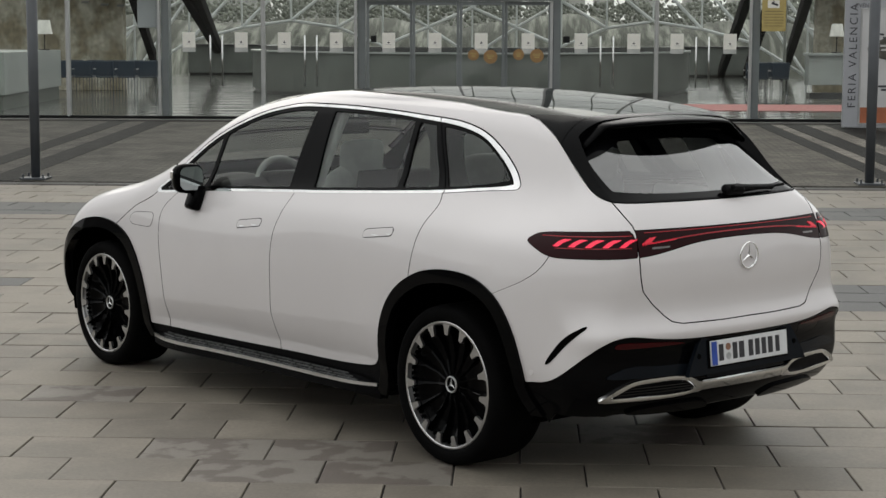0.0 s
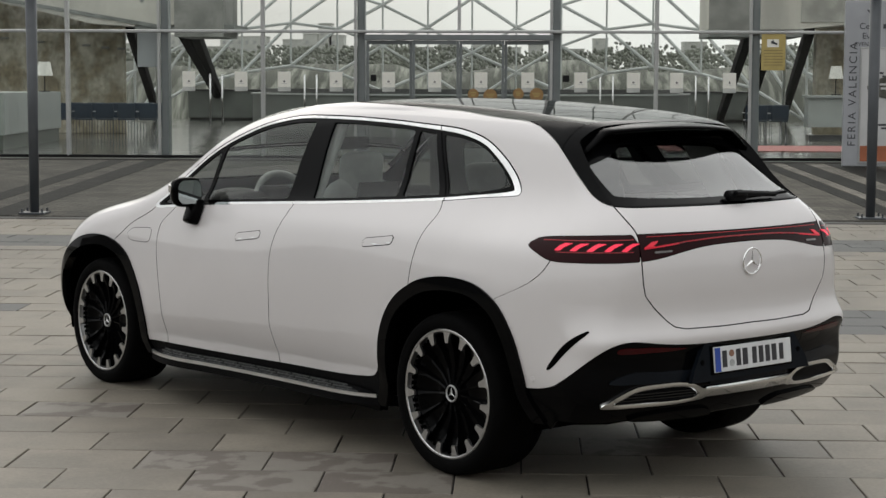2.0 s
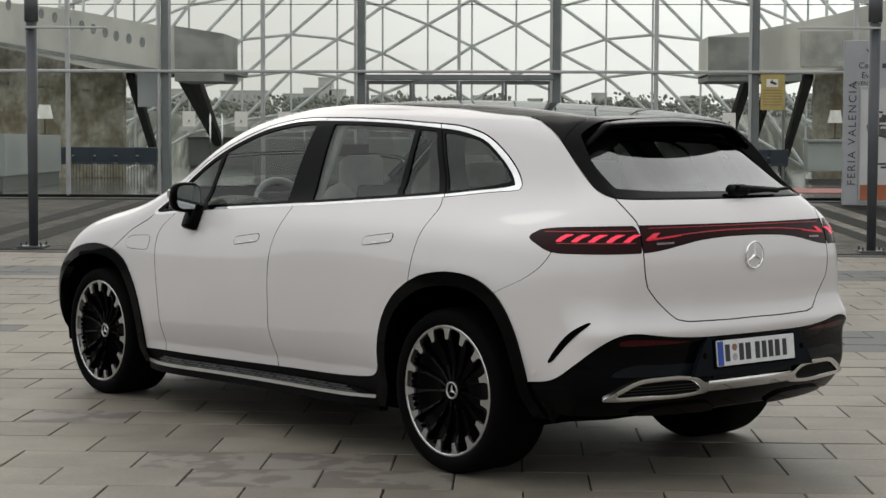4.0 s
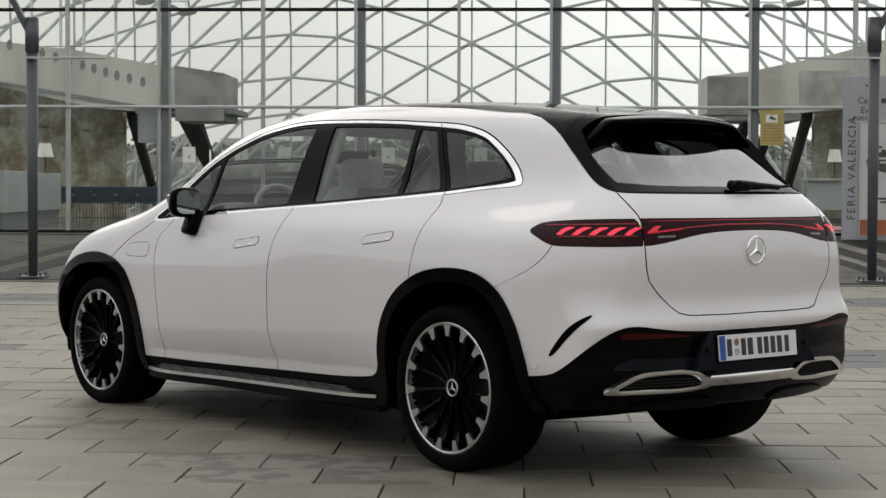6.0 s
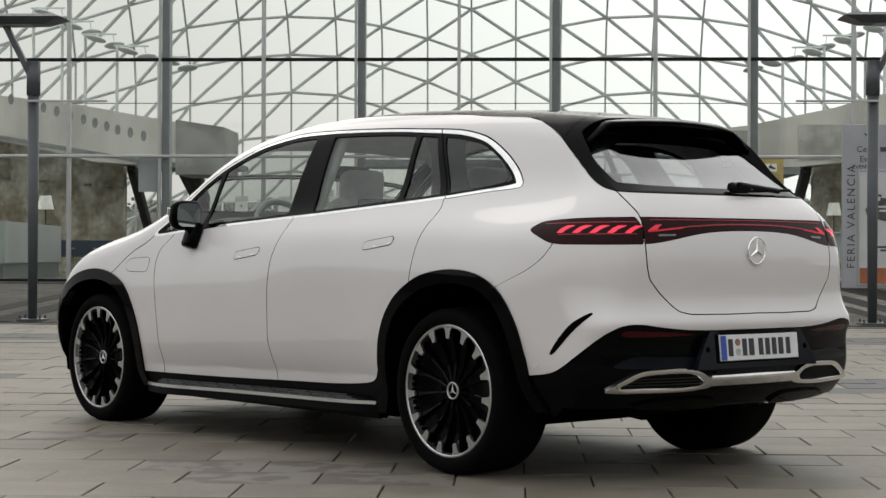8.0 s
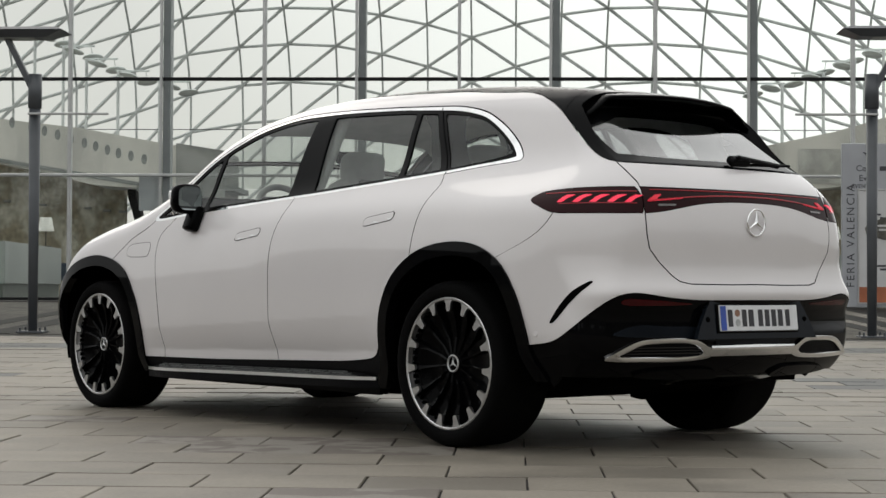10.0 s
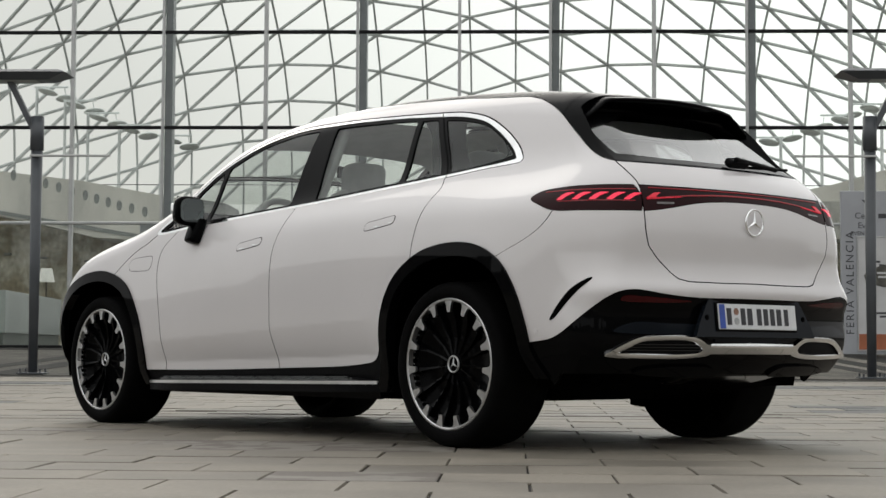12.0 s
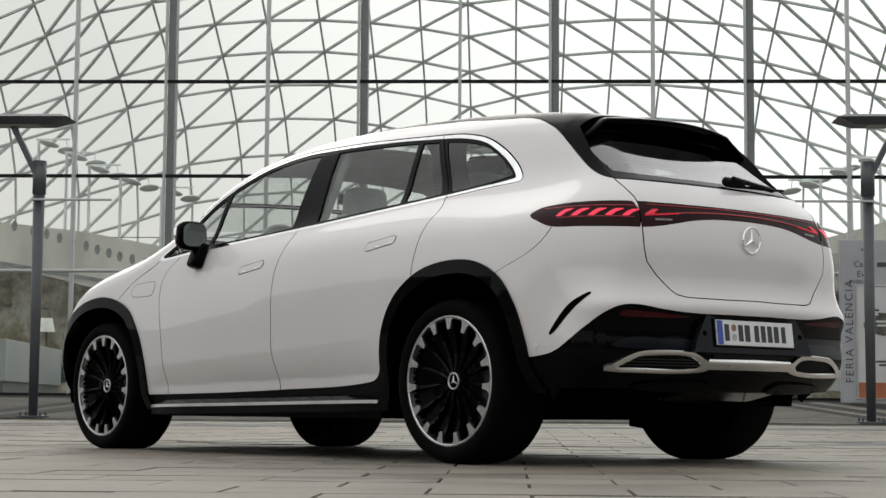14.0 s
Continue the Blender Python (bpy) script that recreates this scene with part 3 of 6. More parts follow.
beam_l = concrete_beam([(-18, 5.8), (-13.05, 5.10), (-10.97, 4.86), (-8.82, 4.47), (-7.20, 4.24), (-7.20, 3.30), (-8.74, 3.30), (-9.65, 3.31), (-10.66, 3.38), (-11.84, 3.67), (-13.02, 3.91), (-18, 4.9)], "hall_beam", "pale concrete beam with a row of round holes")
# each hole is a flat disc, its depth only painted as shade
for x, z in ((-12.8, 5.0), (-12.3, 4.87), (-11.94, 4.79), (-11.59, 4.69), (-11.23, 4.58), (-10.88, 4.48), (-10.58, 4.39), (-10.27, 4.30), (-9.98, 4.21), (-9.65, 4.14), (-9.30, 4.05), (-8.0, 3.86), (-7.5, 3.82)):
    h = part("beam_hole", lathe([(0.0, -0.004), (0.085, -0.004), (0.10, 0.006), (0.0, 0.006)], 20), RECESS_SHADE, beam_l)
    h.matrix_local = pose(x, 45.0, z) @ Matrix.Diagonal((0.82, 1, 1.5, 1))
part("beam_soffit", box((2.6, 2.3, 0.14), pose(-8.2, 46.15, 3.29, 0, 0, 0), 0.01), RECESS_SHADE, beam_l)
part("beam_end", prism([(-8.45, 4.47), (-7.17, 4.27), (-7.17, 3.04), (-8.45, 3.04)], 2.3, pose(0, 44.94, 0)), CONCRETE_DARK, beam_l, "darker weathered end block of the beam")
part("beam_groove", box((6.6, 0.05, 0.10), pose(-12.0, 44.99, 3.83, 0, 9.5, 0)), RECESS_SHADE, beam_l)
beam_r = concrete_beam([(5.3, 4.21), (6.36, 4.33), (7.43, 4.55), (8.58, 4.79), (9.83, 5.15), (15, 6.0), (15, 4.6), (9.8, 3.5), (7.0, 3.2), (5.3, 3.2)], "hall_beam", "pale concrete beam end behind the glass")
part("beam_recess", box((1.3, 0.04, 0.9), pose(8.3, 44.99, 3.9)), CONCRETE_MID, beam_r)
part("beam_recess", box((1.15, 0.04, 0.98), pose(5.88, 44.99, 3.71)), CONCRETE_DARK, beam_r)
part("beam_soffit", box((2.4, 2.3, 0.2), pose(6.5, 46.15, 3.17), 0.01), RECESS_SHADE, beam_r)


def strut(a, b, w=0.23):
    bm = bmesh.new()
    d = Vector(b) - Vector(a)
    add_box(bm, (w, 0.4, d.length), Matrix.Translation((Vector(a) + Vector(b)) / 2) @ d.to_track_quat("Z", "Y").to_matrix().to_4x4(), 0.03)
    o = part("raking_strut", bm, STRUT_BLACK)
    tagged(o, "dark raking steel strut under a concrete beam", "strut", "raking struts")


for a, b in (((-9.84, 46.0, 3.35), (-13.51, 67.6, BASE)), ((-8.52, 46.0, 3.38), (-11.13, 67.5, 1.39)), ((-8.27, 46.6, 3.38), (-11.15, 67.9, 1.39)), ((6.45, 45.7, 3.28), (8.26, 67.6, BASE)), ((7.15, 46.2, 3.33), (9.25, 67.6, BASE)), ((8.0, 45.7, 3.33), (10.66, 67.6, BASE))):
    strut(a, b)
footing = part("strut_footing", box((1.2, 1.0, 1.00), pose(-11.13, 67.85, BASE + 0.501), 0.02), CONCRETE_DARK)
tagged(footing, "low grey concrete footing behind the hall counter", "footing")
wall = part("stone_wall", box((13, 0.4, 3.9), pose(-16.85, 47.6, BASE + 1.95), 0.02), RUST_WALL)
structure(wall, "weathered brown stone wall in the hall", "wall")
o = part("stone_wall", box((8.6, 0.4, 3.4), pose(12.75, 47.6, BASE + 1.7), 0.02), RUST_WALL)
structure(o, "weathered stone wall in the hall", "wall")
for x, z in ((-13.59, 3.06), (-12.60, 2.96), (-11.35, 2.87), (-10.82, 2.81), (-10.38, 2.78)):
    o = part("wall_spotlight", box((0.19, 0.14, 0.06), None, 0.012), CONCRETE_DARK)
    o.location = (x, 47.33, z)
    tagged(o, "small grey spotlight on the stone wall", "spotlight", "wall spotlights")


def counter(x0, x1, y, top, front, mat, label):
    o = new("reception_counter")
    part("front_panel", box((x1 - x0, 0.6, top - front), pose((x0 + x1) / 2, y + 0.3, (top + front) / 2 - 0.03), 0.01), mat, o)
    part("counter_top", box((x1 - x0 + 0.1, 0.75, 0.07), pose((x0 + x1) / 2, y + 0.3, top), 0.01), COUNTER_TOP if mat is COUNTER else FROST, o)
    part("plinth", box((x1 - x0 - 0.1, 0.5, 0.12), pose((x0 + x1) / 2, y + 0.35, BASE + 0.06)), COUNTER_TOP, o)
    tagged(o, label, "counter")


def curved_counter():
    """The long reception desk, bowed towards the doors."""
    o = new("reception_counter")

    def bow(grow, z0, z1):
        bm = bmesh.new()
        rows = []
        for x in np.linspace(-1, 1, 61):
            a = x * math.pi / 2 * 0.98
            rows.append([bm.verts.new((-0.9 + (6.2 + g) * math.sin(a), 50.5 - (9.45 + g) * math.cos(a), z)) for g, z in ((grow, z0), (grow, z1), (-0.6, z1), (-0.6, z0))])
        for p, q in zip(rows, rows[1:]):
            for i in range(4):
                bm.faces.new((p[i], p[(i + 1) % 4], q[(i + 1) % 4], q[i]))
        bm.faces.new(rows[0])
        bm.faces.new(rows[-1][::-1])
        return bm
    part("front_panel", bow(0.0, BASE + 0.10, 1.56), COUNTER, o, smooth=False)
    part("plinth", bow(-0.08, BASE, BASE + 0.10), COUNTER_TOP, o)
    part("counter_top", bow(0.05, 1.56, 1.60), FROST, o, "pale counter edge")
    part("inner_shelf", bow(-0.25, 1.60, 1.72), COUNTER_TOP, o, "dark upper shelf")
    tagged(o, "long bowed grey reception counter with a pale edge", "counter")


curved_counter()
counter(-12.1, -8.9, 66.3, 1.62, BASE + 0.12, COUNTER, "grey counter with a dark top in the hall")
counter(6.8, 9.6, 66.3, 1.60, BASE + 0.12, COUNTER, "short grey counter in the hall")
counter(7.75, 10.0, 44.25, 1.56, BASE + 0.35, FROST, "frosted pale counter by the sign")
o = new("reception_counter")
part("front_panel", box((2.8, 6.75, 0.86), pose(0, 0, 1.20), 0.01), FROST, o)
part("plinth", box((2.7, 6.65, 0.31), pose(0, 0, BASE + 0.155)), COUNTER, o)
o.matrix_world = pose(-11.6, 37.9, 0, 0, 0, 5.2)
tagged(o, "frosted pale counter with a dark plinth behind the glass", "counter")


def table_lamp(x, y, base, z):
    o = new("table_lamp")
    bm = bmesh.new()
    bmesh.ops.create_cone(bm, cap_ends=False, segments=24, radius1=0.19, radius2=0.13, depth=0.32, matrix=pose(0, 0, z))
    part("shade", bm, SHADE_WHITE, o, "white lamp shade", True)
    bm = bmesh.new()
    add_tube(bm, (0, 0, base), (0, 0, z), 0.012, 10)
    part("stem", bm, DARK_STEEL, o)
    part("foot", lathe([(0.0, 0.0), (0.13, 0.0), (0.13, 0.02), (0.0, 0.02)], 24, "z"), DARK_STEEL, o).location = (0, 0, base)
    o.location = (x, y, 0)
    tagged(o, "lamp with a white shade on a pale counter", "lamp", "hall lamps")


table_lamp(-10.52, 40.0, 1.63, 2.16)
table_lamp(8.49, 44.6, 1.595, 2.17)


def hall_seat():
    o = new("hall_chair")
    part("seat", box((0.46, 0.44, 0.05), pose(0, 0, 0.44), 0.02), SEAT_BLUE, o)
    part("backrest", box((0.46, 0.05, 0.40), pose(0, 0.23, 0.66, -10, 0, 0), 0.02), SEAT_BLUE, o)
    for dx in (-0.25, 0.25):
        part("armrest", box((0.03, 0.30, 0.025), pose(dx, 0.04, 0.64), 0.006), ALU, o)
    for dx in (-0.2, 0.2):
        for dy in (-0.18, 0.18):
            bm = bmesh.new()
            add_tube(bm, (dx, dy, 0), (dx, dy, 0.43), 0.009, 6)
            part("leg", bm, POLE, o)
    return tagged(o, "dark blue chair with chrome legs in the hall", "chair", "hall chairs")


first = hall_seat()
spots = [(-11.35 + 0.56 * i + 0.1 * j, 44.9 + 1.0 * j) for j in range(2) for i in range(5)] + [(6.75 + 0.56 * i, 46.2 + 0.9 * j) for j in range(2) for i in range(2)]
for k, (x, y) in enumerate(spots):
    m = pose(x, y, BASE, 0, 0, 180)
    if k == 0:
        first.matrix_world = m
    else:
        copy_thing(first, m)

# lattice shell of the roof beyond: upright far wall below, leaning over towards the doors above, its sides nearer
RIB_Z = (-0.8, 1.2, 3.11, 5.25, 7.09, 8.93, 10.65, 12.01, 13.05, 14.0, 14.88, 15.7, 16.5)
BOW = (2.3, 2.05, 1.7, 1.36, 1.07, 0.72, 0.34, 0.05, -0.09, -0.22, -0.37, -0.45, -0.5)
SWELL = (0, 0.41, 0.92, 1.23, 1.43, 1.40, 1.36, 1.07, 1.06, 1.0, 0.95, 0.9, 0.85)
CROWN = (0, 0.30, 0.28, 0.29, 0.08, -0.13, -0.56, -1.08, -1.88, -2.7, -3.6, -4.7, -5.9)
NEARER = (1, 1, 0.992, 0.987, 0.978, 0.963, 0.941, 0.92, 0.892, 0.865, 0.84, 0.81, 0.78)
FOLD = (0, 0, 0.018, 0.025, 0.040, 0.037, 0.041, 0.038, 0.037, 0.037, 0.037, 0.037, 0.037)


def shell_y(z):
    return float(np.interp(z, (0, 9, 10.5, 11.5, 12.3, 13.3, 14.2, 15.0, 18.0), (69.0, 68.9, 68.6, 67.7, 66.4, 64.5, 62.7, 61.4, 56.5)))


def node(u, v):
    k = abs(u)
    z = RIB_Z[v] + BOW[v] * SWELL[k] + CROWN[k]
    return (-1.31 + 1.745 * u, shell_y(z) * (NEARER[k] - FOLD[k] * float(np.interp(z, (8, 10.5, 13, 15), (0, 0.5, 1, 1.3)))), z)


lattice = bmesh.new()
for u in range(-12, 13):
    for v in range(len(RIB_Z) - 1):
        p = node(u, v)
        add_tube(lattice, p, node(u, v + 1), 0.042, 6)
        s = 1 if u >= 0 else -1
        if abs(u) < 12:
            add_tube(lattice, p, node(u + s, v), 0.056, 6)
            if v > 0:
                add_tube(lattice, p, node(u + s, v - 1), 0.065, 6)
            if u == 0:
                add_tube(lattice, p, node(-1, v), 0.056, 6)
                if v > 0:
                    add_tube(lattice, p, node(-1, v - 1), 0.065, 6)
tagged(part("steel_lattice", lattice, LATTICE), "triangular grey steel lattice shell of the hall roof", "lattice", kind="stuff")
bm = bmesh.new()
for z in (6.2,):
    add_tube(bm, (-22, 60, z), (20, 60, z), 0.015, 5)
tagged(part("cable", bm, DARK_STEEL), "thin horizontal cable under the roof shell", "cable", kind="stuff")

# large disc-shaped lamps on the lattice sides
DISC_GREY = material("dull grey lamp disc", (0.62, 0.65, 0.64), 0.7, 0.0, 0.1, 3)


def mast_lamp(x, z, way):
    """A thin mast with a bar to one side and two tilted discs under it."""
    o = new("mast_lamp")
    bm = bmesh.new()
    add_tube(bm, (0, 0, BASE), (0, 0, z), 0.045, 8)
    part("post", bm, LATTICE, o, "", True)
    part("crossbar", box((1.0, 0.07, 0.05), pose(way * 0.42, 0, z), 0.01), DISC_GREY, o)
    for k, (dx, dy, dz) in enumerate(((0.36, -0.2, -0.17), (0.80, 0.25, -0.30))):
        disc = part("disc", lathe([(0.0, -0.02), (0.27, -0.02), (0.30, 0.0), (0.26, 0.035), (0.10, 0.07), (0.0, 0.07)], 28, "z"), DISC_GREY, o, "", True)
        disc.matrix_local = pose(way * dx, dy, z + dz, -10, 12 - 20 * k, 0)
        bm = bmesh.new()
        add_tube(bm, (way * dx, dy, z + dz + 0.05), (way * dx, dy * 0.1, z), 0.012, 6)
        part("hanger", bm, DISC_GREY, o)
    o.location = (x, 50.0, 0)
    tagged(o, "tall grey mast with two flat discs in the hall", "lamp", "disc lamps")


for x, z, way in ((-13.6, 8.1, 1), (-12.76, 7.71, 1), (-12.08, 7.34, 1), (-11.15, 6.99, 1), (-9.93, 6.68, 1), (8.02, 6.63, -1), (9.19, 6.93, -1), (10.07, 7.27, -1), (10.9, 7.6, -1)):
    mast_lamp(x, z, way)

# ---- far bank, trees and town ----
bm = bmesh.new()
n = 120
prev = None
for i in range(n + 1):
    x = -60 + i
    h = 2.7 + 0.5 * noise.noise((x * 0.2, 0, 0)) + 0.25 * noise.noise((x * 1.1, 3, 0))
    row = [bm.verts.new((x, y, z)) for y, z in ((74, -0.5), (76, 1.6 + 0.3 * noise.noise((x * 0.9, 8, 0))), (80, h), (90, h - 0.5), (121, 3.1), (128, 3.1))]
    if prev:
        for k in range(5):
            bm.faces.new((prev[k], row[k], row[k + 1], prev[k + 1]))
    prev = row
structure(part("bank", bm, BANK, None, "", True), "dry grassy bank beyond the hall", "bank")
rng = random.Random(5)
clump = bmesh.new()
bmesh.ops.create_icosphere(clump, subdivisions=1, radius=1.0)
ball = np.array([v.co[:] for v in clump.verts])
sides = np.array([[v.index for v in f.verts] for f in clump.faces])
clump.free()
spots_w, faces_w = [], []
for i in range(26000):
    x, y = rng.uniform(-70, 70), rng.uniform(95, 120)
    top = 4.0 + 0.9 * max(0.0, (x - 8) / 30) + 0.4 * noise.noise((x * 0.08, y * 0.03, 2)) + 0.55 * noise.noise((x * 0.35, 0, 7)) + 0.35 * noise.noise((x * 0.9, 3, 7))
    z = top - abs(rng.gauss(0, 1.1))
    r = rng.uniform(0.04, 0.17)
    turn = np.array(pose(0, 0, 0, rng.uniform(0, 90), rng.uniform(0, 90), rng.uniform(0, 90)).to_3x3())
    faces_w.append(sides + 12 * i)
    spots_w.append((ball * (r, r * rng.uniform(0.6, 1), r * rng.uniform(0.5, 0.9))) @ turn.T + (x, y, z))
woods = bpy.data.meshes.new("far_woods")
woods.from_pydata(np.concatenate(spots_w).tolist(), [], np.concatenate(faces_w).tolist())
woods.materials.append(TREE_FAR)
tagged(new("far_woods", woods), "grey-green far trees behind the hall, paled by painted haze", "trees", kind="stuff")


def far_house(x, w, h, y=600.0):
    o = new("apartment_building")
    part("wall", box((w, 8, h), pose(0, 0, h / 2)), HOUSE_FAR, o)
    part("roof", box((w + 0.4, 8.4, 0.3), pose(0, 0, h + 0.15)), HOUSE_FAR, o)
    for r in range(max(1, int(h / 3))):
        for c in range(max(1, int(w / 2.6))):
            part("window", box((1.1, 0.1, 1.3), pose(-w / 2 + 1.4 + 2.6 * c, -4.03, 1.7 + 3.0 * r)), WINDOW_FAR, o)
    o.location = (x, y, 0)
    tagged(o, "flat-roofed block of flats far behind, paled by painted haze", "building", "far buildings")


for x, w, h in ((-138, 34, 16), (-118, 20, 19), (-104, 13, 15), (-92, 16, 18.5), (-75, 7, 17.5), (-69, 5, 19.5), (-64, 4.5, 23), (-60, 5, 19), (-52, 9, 15), (-44, 8, 17), (-33, 12, 15), (-22, 6, 16),
                (-9.5, 8, 17), (0, 6, 15), (8, 5, 16), (20, 9, 14.5), (30, 5, 18), (44, 10, 15), (62, 8, 17), (84, 22, 16), (112, 24, 18), (140, 26, 16)):
    far_house(x, w, h)

# ---- car body shape ----
def cardinal(knots):
    """Natural cubic spline through the knots, as a function giving the weight of each knot's value."""
    k = np.array(knots, float)
    n = len(k)
    h = np.diff(k)
    a = np.zeros((n, n))
    b = np.zeros((n, n))
    a[0, 0] = a[-1, -1] = 1
    for i in range(1, n - 1):
        a[i, i - 1], a[i, i], a[i, i + 1] = h[i - 1], 2 * (h[i - 1] + h[i]), h[i]
        b[i, i - 1], b[i, i], b[i, i + 1] = 6 / h[i - 1], -6 / h[i - 1] - 6 / h[i], 6 / h[i]
    second = np.linalg.solve(a, b)

    def weights(x):
        x = np.clip(np.asarray(x, float), k[0], k[-1])
        i = np.clip(np.searchsorted(k, x) - 1, 0, n - 2)
        d = h[i]
        p, q = (k[i + 1] - x) / d, (x - k[i]) / d
        w = np.zeros((len(x), n))
        r = np.arange(len(x))
        w[r, i] += p
        w[r, i + 1] += q
        w += (((p ** 3 - p) * d * d / 6)[:, None] * second[i]) + (((q ** 3 - q) * d * d / 6)[:, None] * second[i + 1])
        return w
    return weights


def spline(pairs):
    """A smooth curve through (at, value) pairs."""
    pairs = sorted(pairs)
    f = cardinal([p[0] for p in pairs])
    v = np.array([p[1] for p in pairs])
    return lambda x: f(x) @ v


# half-width of the body: rows by station along the car, columns by height
AT_X = cardinal((-1.05, -0.8, -0.5, -0.1, 1.0, 2.2, 2.7, 3.2, 3.7, 4.1))
AT_Z = cardinal((0.20, 0.34, 0.45, 0.60, 0.75, 0.88, 1.00, 1.10, 1.20, 1.30, 1.42, 1.55, 1.66))
# from the sill to below the belt
SILL_TO_BELT = np.array((
    (0.72, 0.83, 0.89, 0.905, 0.885, 0.835, 0.79),
    (0.76, 0.83, 0.88, 0.885, 0.875, 0.87, 0.855),
    (0.81, 0.87, 0.91, 0.935, 0.94, 0.937, 0.92),
    (0.85, 0.9, 0.93, 0.955, 0.96, 0.957, 0.937),
    (0.84, 0.885, 0.92, 0.938, 0.942, 0.938, 0.922),
    (0.86, 0.9, 0.928, 0.942, 0.942, 0.932, 0.907),
    (0.86, 0.91, 0.935, 0.945, 0.942, 0.93, 0.91),
    (0.86, 0.91, 0.945, 0.957, 0.957, 0.945, 0.92),
    (0.82, 0.88, 0.92, 0.93, 0.925, 0.905, 0.86),
    (0.62, 0.7, 0.74, 0.75, 0.74, 0.72, 0.69),
))
# from the belt to the roof
BELT_TO_ROOF = np.array((
    (0.76, 0.69, 0.58, 0.51, 0.45, 0.4),
    (0.82, 0.74, 0.63, 0.56, 0.5, 0.44),
    (0.875, 0.765, 0.67, 0.61, 0.55, 0.49),
    (0.895, 0.8, 0.715, 0.66, 0.6, 0.54),
    (0.885, 0.81, 0.755, 0.705, 0.645, 0.585),
    (0.87, 0.82, 0.785, 0.745, 0.685, 0.62),
    (0.885, 0.84, 0.785, 0.735, 0.67, 0.6),
    (0.88, 0.82, 0.75, 0.69, 0.62, 0.55),
    (0.8, 0.72, 0.62, 0.56, 0.5, 0.45),
    (0.65, 0.6, 0.55, 0.5, 0.45, 0.4),
))
HALF = np.hstack((SILL_TO_BELT, BELT_TO_ROOF)) + 0.012
TOP = spline(((4.2, 0.72), (3.95, 0.87), (3.6, 1.015), (3.2, 1.12), (2.85, 1.20), (2.6, 1.315), (2.3, 1.50), (2.0, 1.63),
              (1.6, 1.695), (1.2, 1.715), (0.8, 1.718), (0.3, 1.698), (-0.2, 1.658), (-0.6, 1.60), (-1.1, 1.52)))
REAR = spline(((0.15, -0.62), (0.25, -0.80), (0.35, -0.93), (0.45, -0.985), (0.55, -0.99), (0.62, -0.995), (0.67, -1.016), (0.70, -1.02), (0.74, -1.004), (0.79, -0.988),
               (0.90, -0.990), (1.00, -0.988), (1.07, -0.975), (1.13, -0.955), (1.19, -0.915), (1.25, -0.86), (1.32, -0.79),
               (1.42, -0.71), (1.55, -0.60), (1.70, -0.45)))
FRONT = spline(((0.15, 3.80), (0.35, 4.00), (0.55, 4.08), (0.75, 4.06), (0.95, 3.9), (1.2, 3.6), (1.7, 3.0)))


def rounded(a, b, r):
    """The greater of two distances, with the edge between them rounded to a radius r."""
    return np.where((a > -r) & (b > -r), np.hypot(np.maximum(a + r, 0), np.maximum(b + r, 0)) - r, np.maximum(a, b))


def door_tuck(x, z):
    """How far the lower doors turn in below their crease, down to a ledge above the sill."""
    crease, ledge = 0.587 - 0.053 * (x - 0.57), 0.412 - 0.023 * (x - 0.58)
    turn = np.minimum(np.clip((crease - z) / (crease - ledge), 0, 1), np.clip((z - ledge + 0.09) / 0.09, 0, 1))
    return 0.019 * turn * np.clip((x - 0.47) / 0.15, 0, 1) * np.clip((2.72 - x) / 0.2, 0, 1)


def body_at(p):
    """How far points lie outside the car's skin (negative: inside). x forward, y left, z up, from the ground under the rear axle."""
    x, y, z = p[:, 0], np.abs(p[:, 1]), p[:, 2]
    side = y - np.einsum("ni,ij,nj->n", AT_X(x), HALF, AT_Z(z)) + door_tuck(x, z)
    rear = REAR(z) + 0.19 * y * y - x
    front = x - FRONT(z) + 0.35 * y * y
    top = (z - TOP(x) + 0.07 * y * y) * 0.9
    ends = np.maximum(rear, front)
    shell = rounded(side, ends, 0.10 + 0.07 * np.clip((z - 0.6) / 0.25, 0, 1))
    return rounded(shell, top, 0.10)


def onto_body(origin, way, far=2.5):
    """Where rays that start inside the body leave it."""
    lo, hi = np.zeros(len(origin)), np.full(len(origin), far)
    for _ in range(30):
        mid = (lo + hi) / 2
        inside = body_at(origin + mid[:, None] * way) < 0
        lo, hi = np.where(inside, mid, lo), np.where(inside, hi, mid)
    return origin + hi[:, None] * way


# ---- the car's skin as one fine sheet, cut into panels ----
def sheet_from(lines, origin, way, n):
    """A sheet of skin where a grid of rays leaves the body: positions, normals and triangles."""
    pos = onto_body(np.array(origin, float), np.array(way, float))
    pos[:, 1] = np.maximum(pos[:, 1], 0)
    nrm = np.zeros_like(pos)
    for k in range(3):
        step = np.zeros(3)
        step[k] = 0.004
        nrm[:, k] = body_at(pos + step) - body_at(pos - step)
    nrm[pos[:, 1] < 1e-4, 1] = 0
    nrm /= np.linalg.norm(nrm, axis=1)[:, None]
    i = np.arange((lines - 1) * n).reshape(-1, n)[:, :-1].ravel()
    return pos, nrm, np.concatenate([np.stack([i, i + n + 1, i + n], 1), np.stack([i, i + 1, i + n + 1], 1)])


